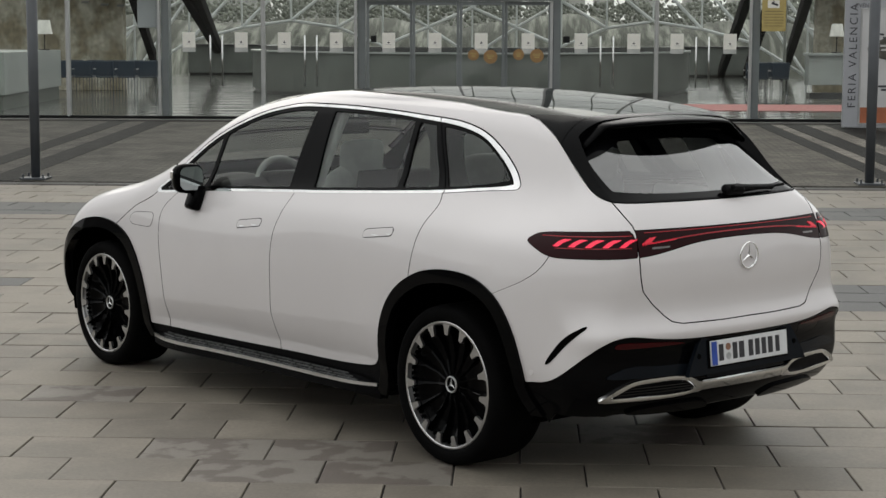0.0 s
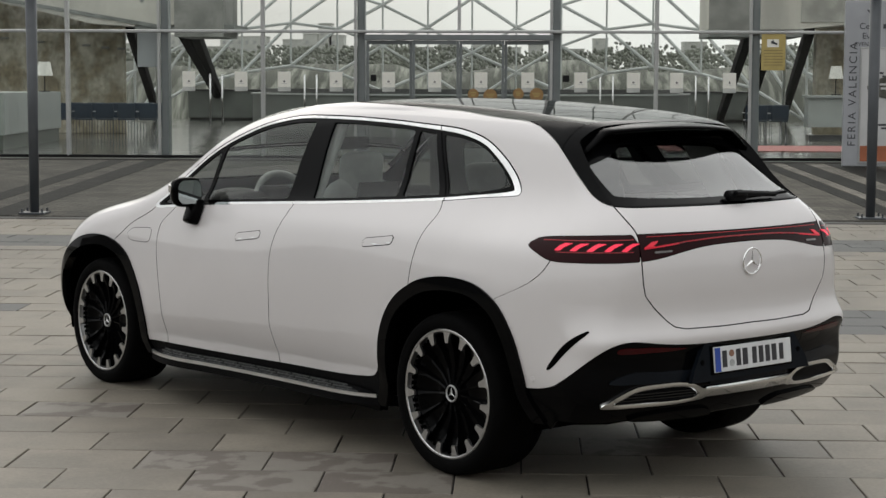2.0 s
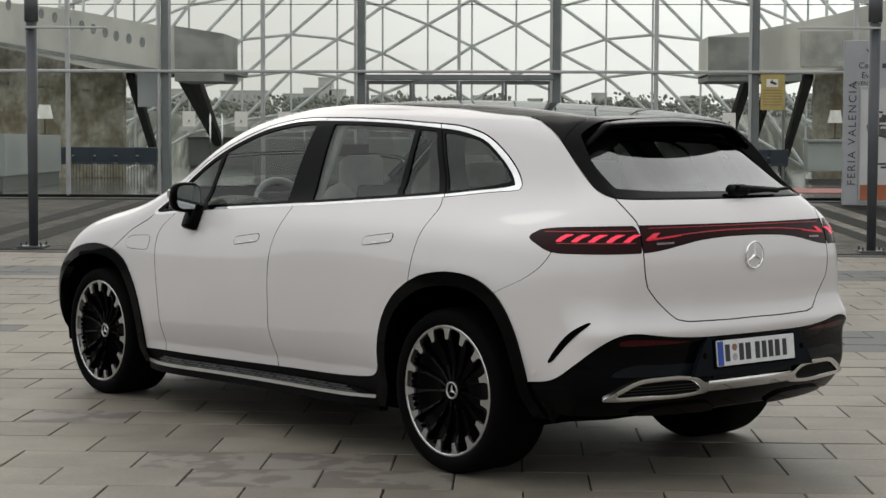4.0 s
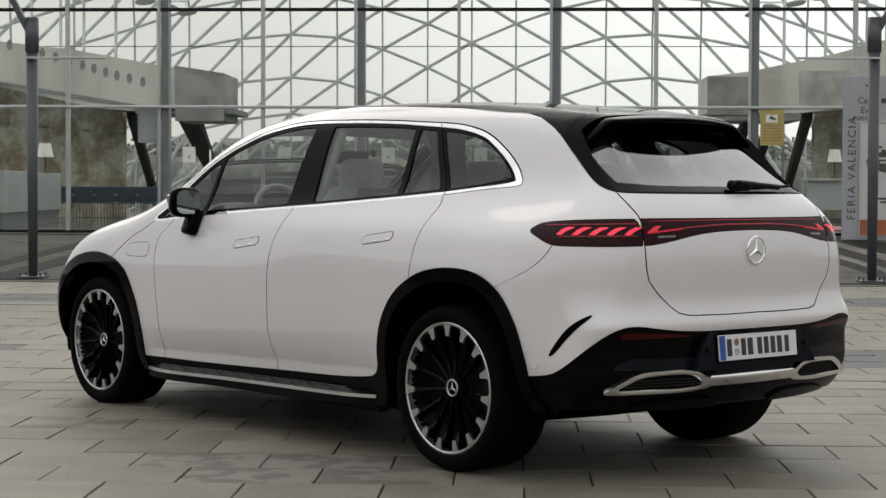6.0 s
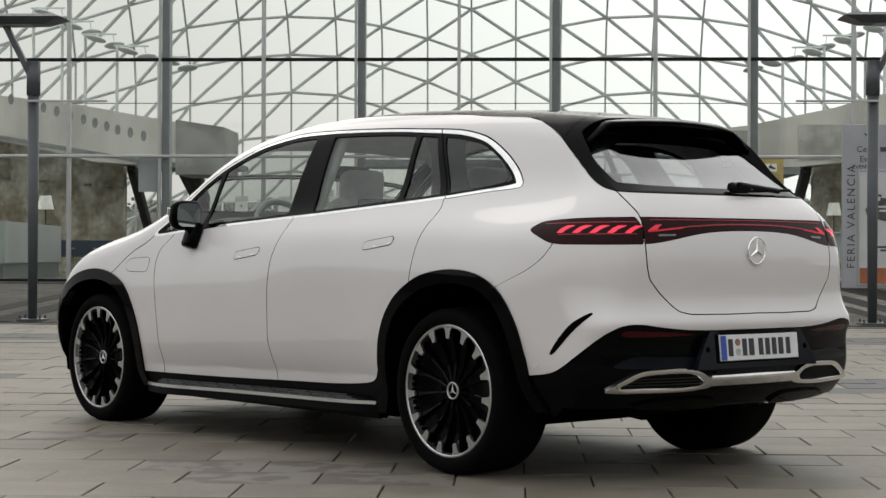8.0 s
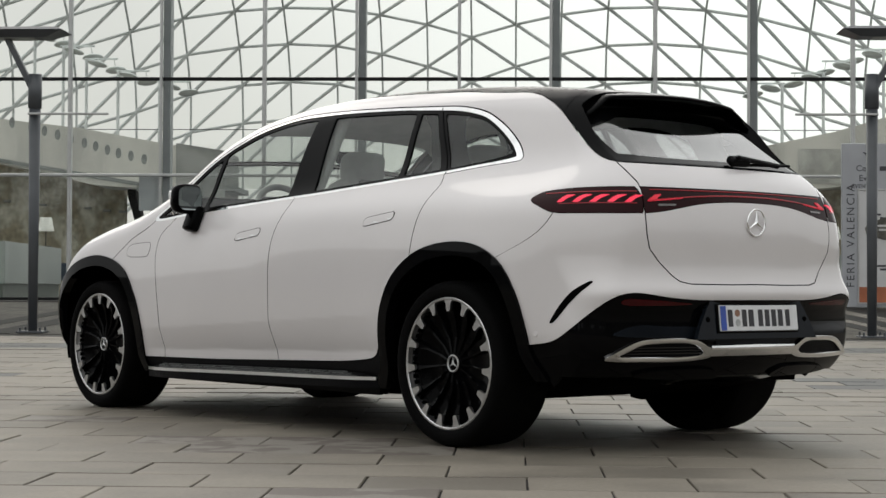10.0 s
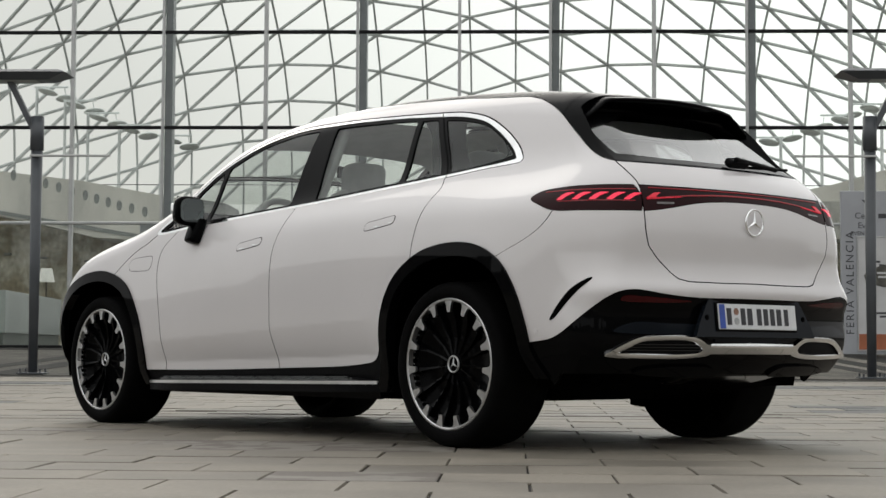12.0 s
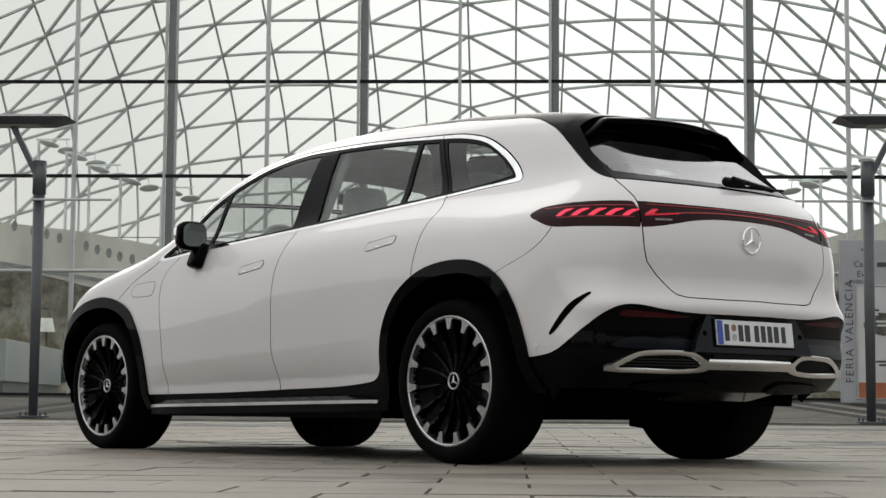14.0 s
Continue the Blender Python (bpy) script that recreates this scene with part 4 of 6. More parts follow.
def tail_band(z0, z1, rows):
    """A finer sheet round the tail between two heights."""
    turn = np.linspace(180, 98, 220)
    rise = np.linspace(z0, z1, rows)
    origin = [(-0.25, 0, z) for _ in turn for z in rise]
    way = [(math.cos(radians(a)), math.sin(radians(a)), 0) for a in turn for _ in rise]
    return sheet_from(len(turn), origin, way, rows)


def make_skin():
    """The left half of the skin."""
    tail = [(-0.25, a) for a in np.linspace(180, 90, 101)]
    flank = [(x, 90.0) for x in np.linspace(-0.25, 2.9, 212)[1:]]
    nose = [(2.9, a) for a in np.linspace(90, 0, 41)[1:]]
    lines = tail + flank + nose
    low, fan = np.linspace(0, 1, 70), np.linspace(0, 90, 86)[1:]
    origin, way = [], []
    for x0, a in lines:
        z0 = 1.15 - 0.15 * min(max((x0 - 2.2) / 0.7, 0), 1)
        d = (math.cos(radians(a)), math.sin(radians(a)))
        for v in low:
            origin.append((x0, 0, 0.20 + v * (z0 - 0.20)))
            way.append((d[0], d[1], 0))
        for f in fan:
            c, s = math.cos(radians(f)), math.sin(radians(f))
            origin.append((x0, 0, z0))
            way.append((d[0] * c, d[1] * c, s))
    return sheet_from(len(lines), origin, way, len(low) + len(fan))


def cut(sheet, field):
    """Keeps what lies where field(positions) is negative, and cuts cleanly along its zero."""
    pos, nrm, tri = sheet
    g = field(pos)
    inside = g < 0
    count = inside[tri].sum(1)
    keep = [tri[count == 3]]
    pos_new, nrm_new, edge_at, more = [], [], {}, []
    total = len(pos)

    def crossing(a, b):
        key = (a, b) if a < b else (b, a)
        if key not in edge_at:
            s = g[a] / (g[a] - g[b])
            pos_new.append(pos[a] + s * (pos[b] - pos[a]))
            nrm_new.append(nrm[a] + s * (nrm[b] - nrm[a]))
            edge_at[key] = total + len(pos_new) - 1
        return edge_at[key]
    for t in tri[(count == 1) | (count == 2)]:
        ring = []
        for k in range(3):
            a, b = int(t[k]), int(t[(k + 1) % 3])
            if inside[a]:
                ring.append(a)
            if inside[a] != inside[b]:
                ring.append(crossing(a, b))
        for k in range(1, len(ring) - 1):
            more.append((ring[0], ring[k], ring[k + 1]))
    if more:
        keep.append(np.array(more))
        pos, nrm = np.concatenate([pos, pos_new]), np.concatenate([nrm, nrm_new])
    tri = np.concatenate(keep).astype(int)
    used = np.unique(tri)
    index = np.zeros(len(pos), int)
    index[used] = np.arange(len(used))
    return pos[used], nrm[used], index[tri]


def both_sides(sheet):
    pos, nrm, tri = sheet
    flip = np.array((1, -1, 1))
    return np.concatenate([pos, pos * flip]), np.concatenate([nrm, nrm * flip]), np.concatenate([tri, tri[:, ::-1] + len(pos)])


def panel(name, sheet, mat, parent, label="", lift=0.0, lip=0.012):
    """A sheet of skin as a panel: moved out by lift, with an edge turned inward by lip, black on painted panels."""
    pos, nrm, tri = sheet
    nrm = nrm / np.linalg.norm(nrm, axis=1)[:, None]
    pos = pos + nrm * lift
    plain = len(tri)
    if lip:
        edges = np.concatenate([tri[:, (0, 1)], tri[:, (1, 2)], tri[:, (2, 0)]])
        key = np.sort(edges, 1)
        code = key[:, 0] * (len(pos) + 1) + key[:, 1]
        _, first, times = np.unique(code, return_index=True, return_counts=True)
        rim = edges[first[times == 1]]
        rim = rim[~((np.abs(pos[rim[:, 0], 1]) < 1e-4) & (np.abs(pos[rim[:, 1], 1]) < 1e-4))]
        ends = np.unique(rim)
        n, k = len(pos), len(ends)
        slot = np.zeros(n, int)
        slot[ends] = np.arange(k)
        a, b = slot[rim[:, 0]], slot[rim[:, 1]]
        along = pos[rim[:, 1]] - pos[rim[:, 0]]
        out = np.cross(along, nrm[rim[:, 0]])
        side = np.zeros((k, 3))
        np.add.at(side, a, out)
        np.add.at(side, b, out)
        side /= np.linalg.norm(side, axis=1)[:, None] + 1e-9
        pos = np.concatenate([pos, pos[ends], pos[ends] - nrm[ends] * lip])
        nrm = np.concatenate([nrm, side, side])
        tri = np.concatenate([tri, np.stack([b + n, a + n, a + n + k], 1), np.stack([b + n, a + n + k, b + n + k], 1)])
    me = bpy.data.meshes.new(name)
    me.from_pydata(pos.tolist(), [], tri.tolist())
    me.polygons.foreach_set("use_smooth", np.ones(len(tri), bool))
    slots = np.zeros(len(tri), np.int32)
    slots[plain:] = 1 if mat is PAINT else 0
    me.normals_split_custom_set_from_vertices(nrm.tolist())
    me.materials.append(mat)
    # body-colour panels get black edges, painting the shade inside the seams
    if mat is PAINT:
        me.materials.append(LINER)
        me.polygons.foreach_set("material_index", slots)
    ob = new(name, me)
    ob.parent = parent
    if label:
        tagged(ob, label)
    return ob


def curve_through(points, closed=True, steps=6):
    """A smooth run of points through the given ones."""
    p = np.array(points, float)
    n = len(p)
    out = []
    for i in range(n if closed else n - 1):
        a, b, c, d = (p[(i + k) % n] if closed else p[min(max(i + k, 0), n - 1)] for k in (-1, 0, 1, 2))
        for s in np.linspace(0, 1, steps, endpoint=False):
            out.append(0.5 * (2 * b + (c - a) * s + (2 * a - 5 * b + 4 * c - d) * s * s + (3 * b - a - 3 * c + d) * s ** 3))
    if not closed:
        out.append(p[-1])
    return np.array(out)


def outline_field(points, of, smooth=True):
    """Distance to a closed outline in the plane that of(positions) gives; negative inside."""
    p = curve_through(points) if smooth else np.array(points, float)
    q = np.roll(p, -1, 0)

    def field(pos):
        u = of(pos)
        best = np.full(len(u), 1e9)
        odd = np.zeros(len(u), bool)
        for a, b in zip(p, q):
            e, w = b - a, u - a
            s = np.clip((w @ e) / max(e @ e, 1e-12), 0, 1)
            best = np.minimum(best, ((w - s[:, None] * e) ** 2).sum(1))
            if a[1] != b[1]:
                crosses = (a[1] > u[:, 1]) != (b[1] > u[:, 1])
                odd ^= crosses & (u[:, 0] < (b[0] - a[0]) * (u[:, 1] - a[1]) / (b[1] - a[1]) + a[0])
        return np.where(odd, -1, 1) * np.sqrt(best)
    return field


def side_view(pos):
    return pos[:, (0, 2)]


def round_tail(pos):
    """Degrees round the tail from straight behind, at about the true length, and height."""
    return np.stack([0.0148 * np.degrees(np.arctan2(np.maximum(np.abs(pos[:, 1]) - 0.012, 0), -(pos[:, 0] + 0.25))), pos[:, 2]], 1)


def tail_points(pairs):
    return [(0.0148 * a, z) for a, z in pairs]


def shrunk(field, by):
    return lambda pos: field(pos) + by


def outside(field, gap=0.0):
    return lambda pos: gap - field(pos)


def ahead_of(curve, gap=0.002):
    """In front of a seam that gives x for each height."""
    return lambda pos: curve(pos[:, 2]) + gap - pos[:, 0]


def behind(curve, gap=0.002):
    return lambda pos: pos[:, 0] - curve(pos[:, 2]) + gap


def cuts(sheet, *fields):
    for f in fields:
        sheet = cut(sheet, f)
    return sheet


skin = make_skin()
tail_skin = cut(skin, lambda p: p[:, 0] + 0.25)
lamp_band = tail_band(1.03, 1.153, 64)
bumper_band = tail_band(0.405, 0.76, 150)

daylight = outline_field(((2.63, 1.088), (2.256, 1.117), (1.954, 1.136), (1.358, 1.171), (1.102, 1.185), (0.512, 1.224), (0.202, 1.248),
                          (-0.045, 1.273), (-0.225, 1.288), (-0.246, 1.300), (-0.240, 1.318), (-0.187, 1.375), (-0.109, 1.436), (-0.018, 1.490),
                          (0.058, 1.525), (0.13, 1.548), (0.238, 1.570), (0.342, 1.582), (0.556, 1.595), (0.784, 1.608), (1.074, 1.619), (1.367, 1.623), (1.555, 1.619),
                          (1.703, 1.60), (1.848, 1.57), (1.984, 1.524), (2.127, 1.465), (2.275, 1.388), (2.418, 1.288), (2.53, 1.185)), side_view)


def trim_inner(pos):
    return daylight(pos) + 0.013 + 0.006 * np.clip((0.7 - pos[:, 0]) / 0.4, 0, 1) * np.clip((pos[:, 2] - 1.36) / 0.12, 0, 1) + 0.016 * np.clip((0.05 - pos[:, 0]) / 0.25, 0, 1) * np.clip((pos[:, 2] - 1.29) / 0.03, 0, 1)


rear_arch = outline_field(((0.53, 0.10), (0.505, 0.38), (0.487, 0.52), (0.461, 0.626), (0.41, 0.726), (0.328, 0.808), (0.204, 0.876), (0.083, 0.909), (-0.066, 0.922),
                           (-0.212, 0.909), (-0.325, 0.866), (-0.408, 0.80), (-0.476, 0.69), (-0.516, 0.565), (-0.532, 0.45), (-0.55, 0.10)), side_view)
front_arch = outline_field(((3.74, 0.10), (3.73, 0.45), (3.706, 0.65), (3.577, 0.785), (3.42, 0.865), (3.242, 0.897), (3.09, 0.889), (2.946, 0.845), (2.843, 0.773),
                            (2.742, 0.631), (2.69, 0.47), (2.70, 0.32), (2.72, 0.10)), side_view)
sill = spline(((2.9, 0.317), (2.71, 0.319), (1.94, 0.328), (1.16, 0.347), (0.65, 0.371), (0.595, 0.379), (0.54, 0.409), (0.497, 0.483), (0.465, 0.56), (0.43, 0.60), (0.38, 0.615), (0.2, 0.62), (-0.3, 0.62), (-1.2, 0.62)))
front_seam = spline(((1.15, 2.38), (1.076, 2.455), (1.023, 2.525), (0.946, 2.563), (0.861, 2.561), (0.735, 2.536), (0.499, 2.50), (0.381, 2.50), (0.28, 2.515)))
mid_seam = spline(((1.20, 1.345), (1.165, 1.352), (1.082, 1.374), (0.985, 1.407), (0.887, 1.421), (0.644, 1.421), (0.554, 1.423), (0.457, 1.414), (0.373, 1.411), (0.25, 1.411)))
back_seam = spline(((1.30, 0.235), (1.25, 0.212), (1.20, 0.185), (1.15, 0.194), (1.089, 0.212), (1.003, 0.230), (0.914, 0.243), (0.80, 0.255)))
hood_seam = spline(((4.2, 0.62), (3.6, 0.70), (3.25, 0.78), (3.016, 0.884), (2.92, 0.945), (2.831, 0.997), (2.657, 1.074), (2.58, 1.135), (2.5, 1.22), (2.42, 1.30)))
black_top = spline(((-1.2, 1.256), (-0.80, 1.258), (-0.743, 1.264), (-0.697, 1.278), (-0.644, 1.303), (-0.563, 1.36), (-0.47, 1.44), (-0.377, 1.514), (-0.277, 1.569),
                    (-0.147, 1.613), (0.024, 1.630), (0.141, 1.640), (0.225, 1.648), (0.321, 1.658), (0.5, 1.669), (0.8, 1.684), (1.1, 1.694), (1.3, 1.697), (1.45, 1.694), (1.7, 1.652), (2.0, 1.585), (2.3, 1.455), (2.6, 1.28), (3.0, 1.16)))
bumper_line = spline(tail_points(((95, 0.44), (78, 0.458), (72.9, 0.473), (64.7, 0.499), (60.5, 0.545), (56, 0.608), (52.3, 0.655), (48.7, 0.687), (44.7, 0.697),
                                  (39.5, 0.687), (30.3, 0.671), (12.4, 0.667), (0, 0.667))))
bumper_seam = spline(((0.80, -0.26), (0.845, -0.345), (0.903, -0.482), (0.959, -0.579), (1.037, -0.640), (1.2, -0.66)))
lamp_outline = tail_points(((74.3, 1.096), (73.0, 1.116), (70.0, 1.132), (62, 1.142), (53, 1.147), (46.5, 1.1487), (45.3, 1.149), (45.1, 1.1485), (44.9, 1.146), (43.2, 1.10), (42.95, 1.04), (42.9, 1.037), (43.1, 1.036), (44.5, 1.0355), (50, 1.034), (58, 1.034), (66, 1.038), (71.0, 1.068)))
gate_half = tail_points(((54, 1.30), (51.2, 1.267), (47.6, 1.219), (44.5, 1.171), (43.4, 1.138), (42.4, 1.036), (41.9, 0.942), (41.2, 0.886), (38.4, 0.83), (34.5, 0.775), (32, 0.748), (28.1, 0.737), (12.5, 0.735), (0, 0.737), (-14, 0.735)))
gate_lamp_low = spline(tail_points(((46, 1.034), (42.1, 1.036), (36.4, 1.047), (26, 1.076), (13.5, 1.093), (0, 1.097))))

lamp = outline_field(lamp_outline, round_tail)
gate = outline_field(gate_half + [(-0.2, 1.40), (0.80, 1.40)], round_tail, smooth=False)


def over_black(pos):
    return pos[:, 2] - black_top(pos[:, 0])


def under_bumper(pos):
    u = round_tail(pos)
    return u[:, 1] - bumper_line(u[:, 0])


def under_gate_lamp(pos):
    u = round_tail(pos)
    return u[:, 1] - gate_lamp_low(u[:, 0])


def above_hood_seam(pos):
    return np.where(pos[:, 0] > 2.40, pos[:, 2] - hood_seam(pos[:, 0]), -1)


def below_sill(pos):
    return pos[:, 2] - sill(pos[:, 0])


car = new("car")
car.matrix_world = pose(0.7104, 8.465, 0, 0, 0, 132.1)
tagged(car, "white pearl electric SUV with lit red tail lamps on the plaza", "car")
GAP, GATE_GAP = 0.0024, 0.0026

# body panels, left and mirrored right
no_arch = (outside(rear_arch, 0.0), outside(front_arch, 0.0))
above_sill = outside(below_sill, 0.002)
lower = (no_arch + (above_sill,))
fender = cuts(skin, *lower, outside(daylight), ahead_of(front_seam, GAP), shrunk(above_hood_seam, GAP), lambda p: 2.3 - p[:, 0], lambda p: p[:, 0] - 3.3)
front_door = cuts(skin, *lower, outside(daylight), behind(front_seam, GAP), ahead_of(mid_seam, GAP), lambda p: p[:, 2] - 1.25)
rear_door = cuts(skin, *lower, outside(daylight), behind(mid_seam, GAP), ahead_of(back_seam, GAP), lambda p: p[:, 2] - 1.30)
below_belt = lambda p: np.where(p[:, 2] < 1.30 - 0.07 * p[:, 0], p[:, 0] - back_seam(p[:, 2]) + GAP, -1.0)
behind_hood = lambda p: np.where(p[:, 0] > 2.40, hood_seam(p[:, 0]) + GAP - p[:, 2], -1.0)
off_corner = lambda p: np.minimum(1.037 - p[:, 2], bumper_seam(p[:, 2]) + GAP - p[:, 0])
side_frame = cuts(skin, *no_arch, lambda p: 0.0028 + 0.004 * np.clip((p[:, 2] - 1.30) / 0.06, 0, 1) - daylight(p), shrunk(over_black, 0.002), below_belt, outside(under_bumper, 0.002), outside(lamp, 0.002), outside(gate, GATE_GAP),
                  behind_hood, lambda p: p[:, 0] - 2.56, off_corner)
corner = cuts(tail_skin, outside(rear_arch), outside(under_bumper, 0.002), outside(lamp, 0.002), outside(gate, GATE_GAP), lambda p: p[:, 2] - 1.037,
              behind(bumper_seam, GAP))
hood = both_sides(cuts(skin, no_arch[1], outside(above_hood_seam, GAP), lambda p: 2.56 - p[:, 0], lambda p: p[:, 2] - np.where(p[:, 0] < 2.75, 1.24, 9)))
nose = both_sides(cuts(skin, no_arch[1], lambda p: 3.3 - p[:, 0], shrunk(above_hood_seam, GAP)))

for name, sheet, label in (("fender", fender, ""), ("front_door", front_door, ""), ("rear_door", rear_door, ""), ("side_frame", side_frame, ""), ("bumper_corner", corner, "")):
    left_one = panel(name, sheet, PAINT, car, label)
    again(left_one, name, Matrix.Diagonal((1, -1, 1, 1)), car)
    if name == "front_door":
        door_f = left_one
    if name == "rear_door":
        door_r = left_one
panel("hood", hood, PAINT, car)
panel("front_bumper", nose, PAINT, car)

gate_sheet = both_sides(cuts(tail_skin, shrunk(gate, GAP), shrunk(over_black, 0.002), outside(lambda p: np.maximum(p[:, 2] - 1.151, -under_gate_lamp(p)), 0.001)))
tailgate = panel("tailgate", gate_sheet, PAINT, car)
panel("lamp_bar", both_sides(cuts(lamp_band, shrunk(gate, GAP), outside(under_gate_lamp, 0.0015), lambda p: p[:, 2] - 1.1495)), LENS, tailgate, "dark red lamp strip across the tailgate", lift=-0.001)

lamp_sheet = cut(lamp_band, shrunk(lamp, 0.001))
tail_lamp = panel("tail_lamp", lamp_sheet, LENS, car, "dark red tail lamp with lit slanted strips", lift=0.001)
lamp_right = again(tail_lamp, "tail_lamp", Matrix.Diagonal((1, -1, 1, 1)), car)


def strip(name, pairs, mat, lift=0.0025, smooth=False, whole=False, owner=None):
    sheet = cut(lamp_band, outline_field(tail_points(pairs), round_tail, smooth))
    if whole:
        sheet = both_sides(sheet)
    ob = panel(name, sheet, mat, owner, lift=lift, lip=0.004)
    return ob


for k in range(5):
    a = 65.4 - 4.4 * k
    bar = strip("light_strip", ((a + 0.2, 1.081), (a - 1.5, 1.081), (a - 2.7, 1.097), (a - 4.0, 1.1065), (a - 5.0, 1.113), (a - 2.7, 1.113), (a - 1.3, 1.102)), LAMP_RED, owner=tail_lamp)
    again(bar, "light_strip", Matrix(), lamp_right)
for z0, z1, z2 in ((1.119, 1.124, 1.127), (1.073, 1.075, 1.076)):
    line = strip("light_line", ((70 if z0 > 1.1 else 65, z0), (56, z1), (44.6, z2), (44.6, z2 + 0.0035), (56, z1 + 0.0035), (70 if z0 > 1.1 else 65, z0 + 0.003)), LAMP_DIM, owner=tail_lamp)
    again(line, "light_line", Matrix(), lamp_right)
tick = strip("light_strip", ((41.6, 1.086), (41.6, 1.094), (39.4, 1.117), (37.2, 1.120), (38.9, 1.100), (38.0, 1.097), (30, 1.109), (30, 1.104)), LAMP_MID, owner=tailgate)
again(tick, "light_strip", Matrix.Diagonal((1, -1, 1, 1)), tailgate)
glow_line = [(a, z) for a, z in ((41.5, 1.0865), (35, 1.0985), (27, 1.1095), (18, 1.117), (9, 1.1205), (0, 1.121), (-3, 1.121))]
strip("light_line", glow_line + [(a, z + 0.0055) for a, z in glow_line[::-1]], LAMP_DIM, whole=True, owner=tailgate)
upper_glow = [(41, 1.137), (30, 1.1385), (15, 1.140), (0, 1.1405), (-3, 1.1405)]
strip("light_line", upper_glow + [(a, z + 0.003) for a, z in upper_glow[::-1]], LAMP_DIM, whole=True, owner=tailgate)
rev = strip("reverse_lamp", ((38.6, 1.068), (33.0, 1.071), (32.6, 1.079), (38.6, 1.077)), GREY_LENS, owner=tailgate)
again(rev, "reverse_lamp", Matrix.Diagonal((1, -1, 1, 1)), tailgate)

# black lower bumper, sill and arch claddings
panel("lower_bumper", both_sides(cuts(tail_skin, outside(rear_arch), shrunk(under_bumper, 0.001), lambda p: 0.215 + 0.125 * np.clip((-0.52 - p[:, 0]) / 0.13, 0, 1) - p[:, 2])), PIANO_BLACK, car, "gloss black lower rear bumper", lift=-0.002, lip=0.03)
for name, sheet, lift in (("arch_trim", cuts(skin, shrunk(rear_arch, 0.0), lambda p: -0.062 - rear_arch(p), lambda p: 0.24 + 0.08 * np.clip(-p[:, 0] / 0.3, 0, 1) - p[:, 2]), 0.012),
                          ("arch_trim", cuts(skin, shrunk(front_arch, 0.0), lambda p: -0.062 - front_arch(p), lambda p: 0.24 - p[:, 2]), 0.012),
                          ("sill_panel", cuts(skin, outside(rear_arch), outside(front_arch), shrunk(below_sill, 0.0), lambda p: 0.3 - p[:, 0], lambda p: p[:, 0] - 2.95), -0.004)):
    one = panel(name, sheet, PIANO_BLACK if name == "arch_trim" else MATTE_BLACK, car, lift=lift, lip=0.05)
    again(one, name, Matrix.Diagonal((1, -1, 1, 1)), car)

# dark inner shell that closes the seams
inner = cuts(skin, outside(daylight, 0.02), shrunk(over_black, 0.01), outside(shrunk(rear_arch, 0.03)), outside(shrunk(front_arch, 0.03)), lambda p: 0.20 + 0.18 * np.clip((-0.46 - p[:, 0]) / 0.13, 0, 1) - p[:, 2])
shell = panel("inner_shell", both_sides(inner), LINER, car, lift=-0.028, lip=0.0)

# side windows
b_front, b_back = spline(((1.10, 1.444), (1.171, 1.438), (1.598, 1.403), (1.7, 1.395))), spline(((1.10, 1.206), (1.179, 1.214), (1.603, 1.257), (1.7, 1.267)))
div_front, div_back = spline(((1.05, 2.20), (1.123, 2.178), (1.43, 2.115), (1.6, 2.08))), spline(((1.05, 2.245), (1.123, 2.212), (1.43, 2.148), (1.6, 2.11)))
vent_a, vent_b = spline(((1.1, 0.535), (1.228, 0.552), (1.578, 0.596), (1.7, 0.612))), spline(((1.1, 0.499), (1.227, 0.515), (1.576, 0.561), (1.7, 0.577)))
c_a, c_b = spline(((1.1, 0.155), (1.255, 0.252), (1.565, 0.440), (1.7, 0.52))), spline(((1.1, 0.095), (1.255, 0.190), (1.565, 0.385), (1.7, 0.47)))
seal = shrunk(trim_inner, 0.016)
frame_sheet = cut(skin, shrunk(trim_inner, 0.0))
panes = (("quarter_window", (ahead_of(div_back, 0),), TINT), ("window", (behind(div_front, 0), ahead_of(b_front, 0)), TINT), ("window", (behind(b_back, 0), ahead_of(vent_a, 0)), TINT),
         ("vent_window", (behind(vent_b, 0), ahead_of(c_a, 0)), TINT), ("quarter_window", (behind(c_b, 0),), PRIVACY))


def in_no_pane(pos):
    hole = np.full(len(pos), 9.0)
    inside_seal = seal(pos)
    for _, fields, _ in panes:
        g = inside_seal
        for f in fields:
            g = np.maximum(g, f(pos))
        hole = np.minimum(hole, g)
    return -hole


b_mid = spline(((1.05, 1.374), (1.172, 1.366), (1.611, 1.346), (1.7, 1.342)))
c_mid = spline(((1.1, 0.106), (1.254, 0.205), (1.586, 0.419), (1.7, 0.493)))
leaves = ((ahead_of(b_mid, 0.0018),), (behind(b_mid, 0.0018), ahead_of(c_mid, 0.003)), (behind(c_mid, 0.003),))
frame_all = cut(frame_sheet, in_no_pane)
for k, fields in enumerate(leaves):
    pillars = panel("window_frame", cuts(frame_all, *fields), PILLAR_BLACK, car, "gloss black window pillar and seals", lift=(-0.004, -0.002, -0.004)[k])
    again(pillars, "window_frame", Matrix.Diagonal((1, -1, 1, 1)), car)
for name, fields, mat in panes:
    glass = panel(name, cuts(skin, shrunk(seal, -0.004), *fields), mat, car, lift=-0.009, lip=0.0)
    other = again(glass, name, Matrix.Diagonal((1, -1, 1, 1)), car)
    glass.visible_shadow = other.visible_shadow = False
trim_sheet = cuts(skin, daylight, lambda p: -trim_inner(p))
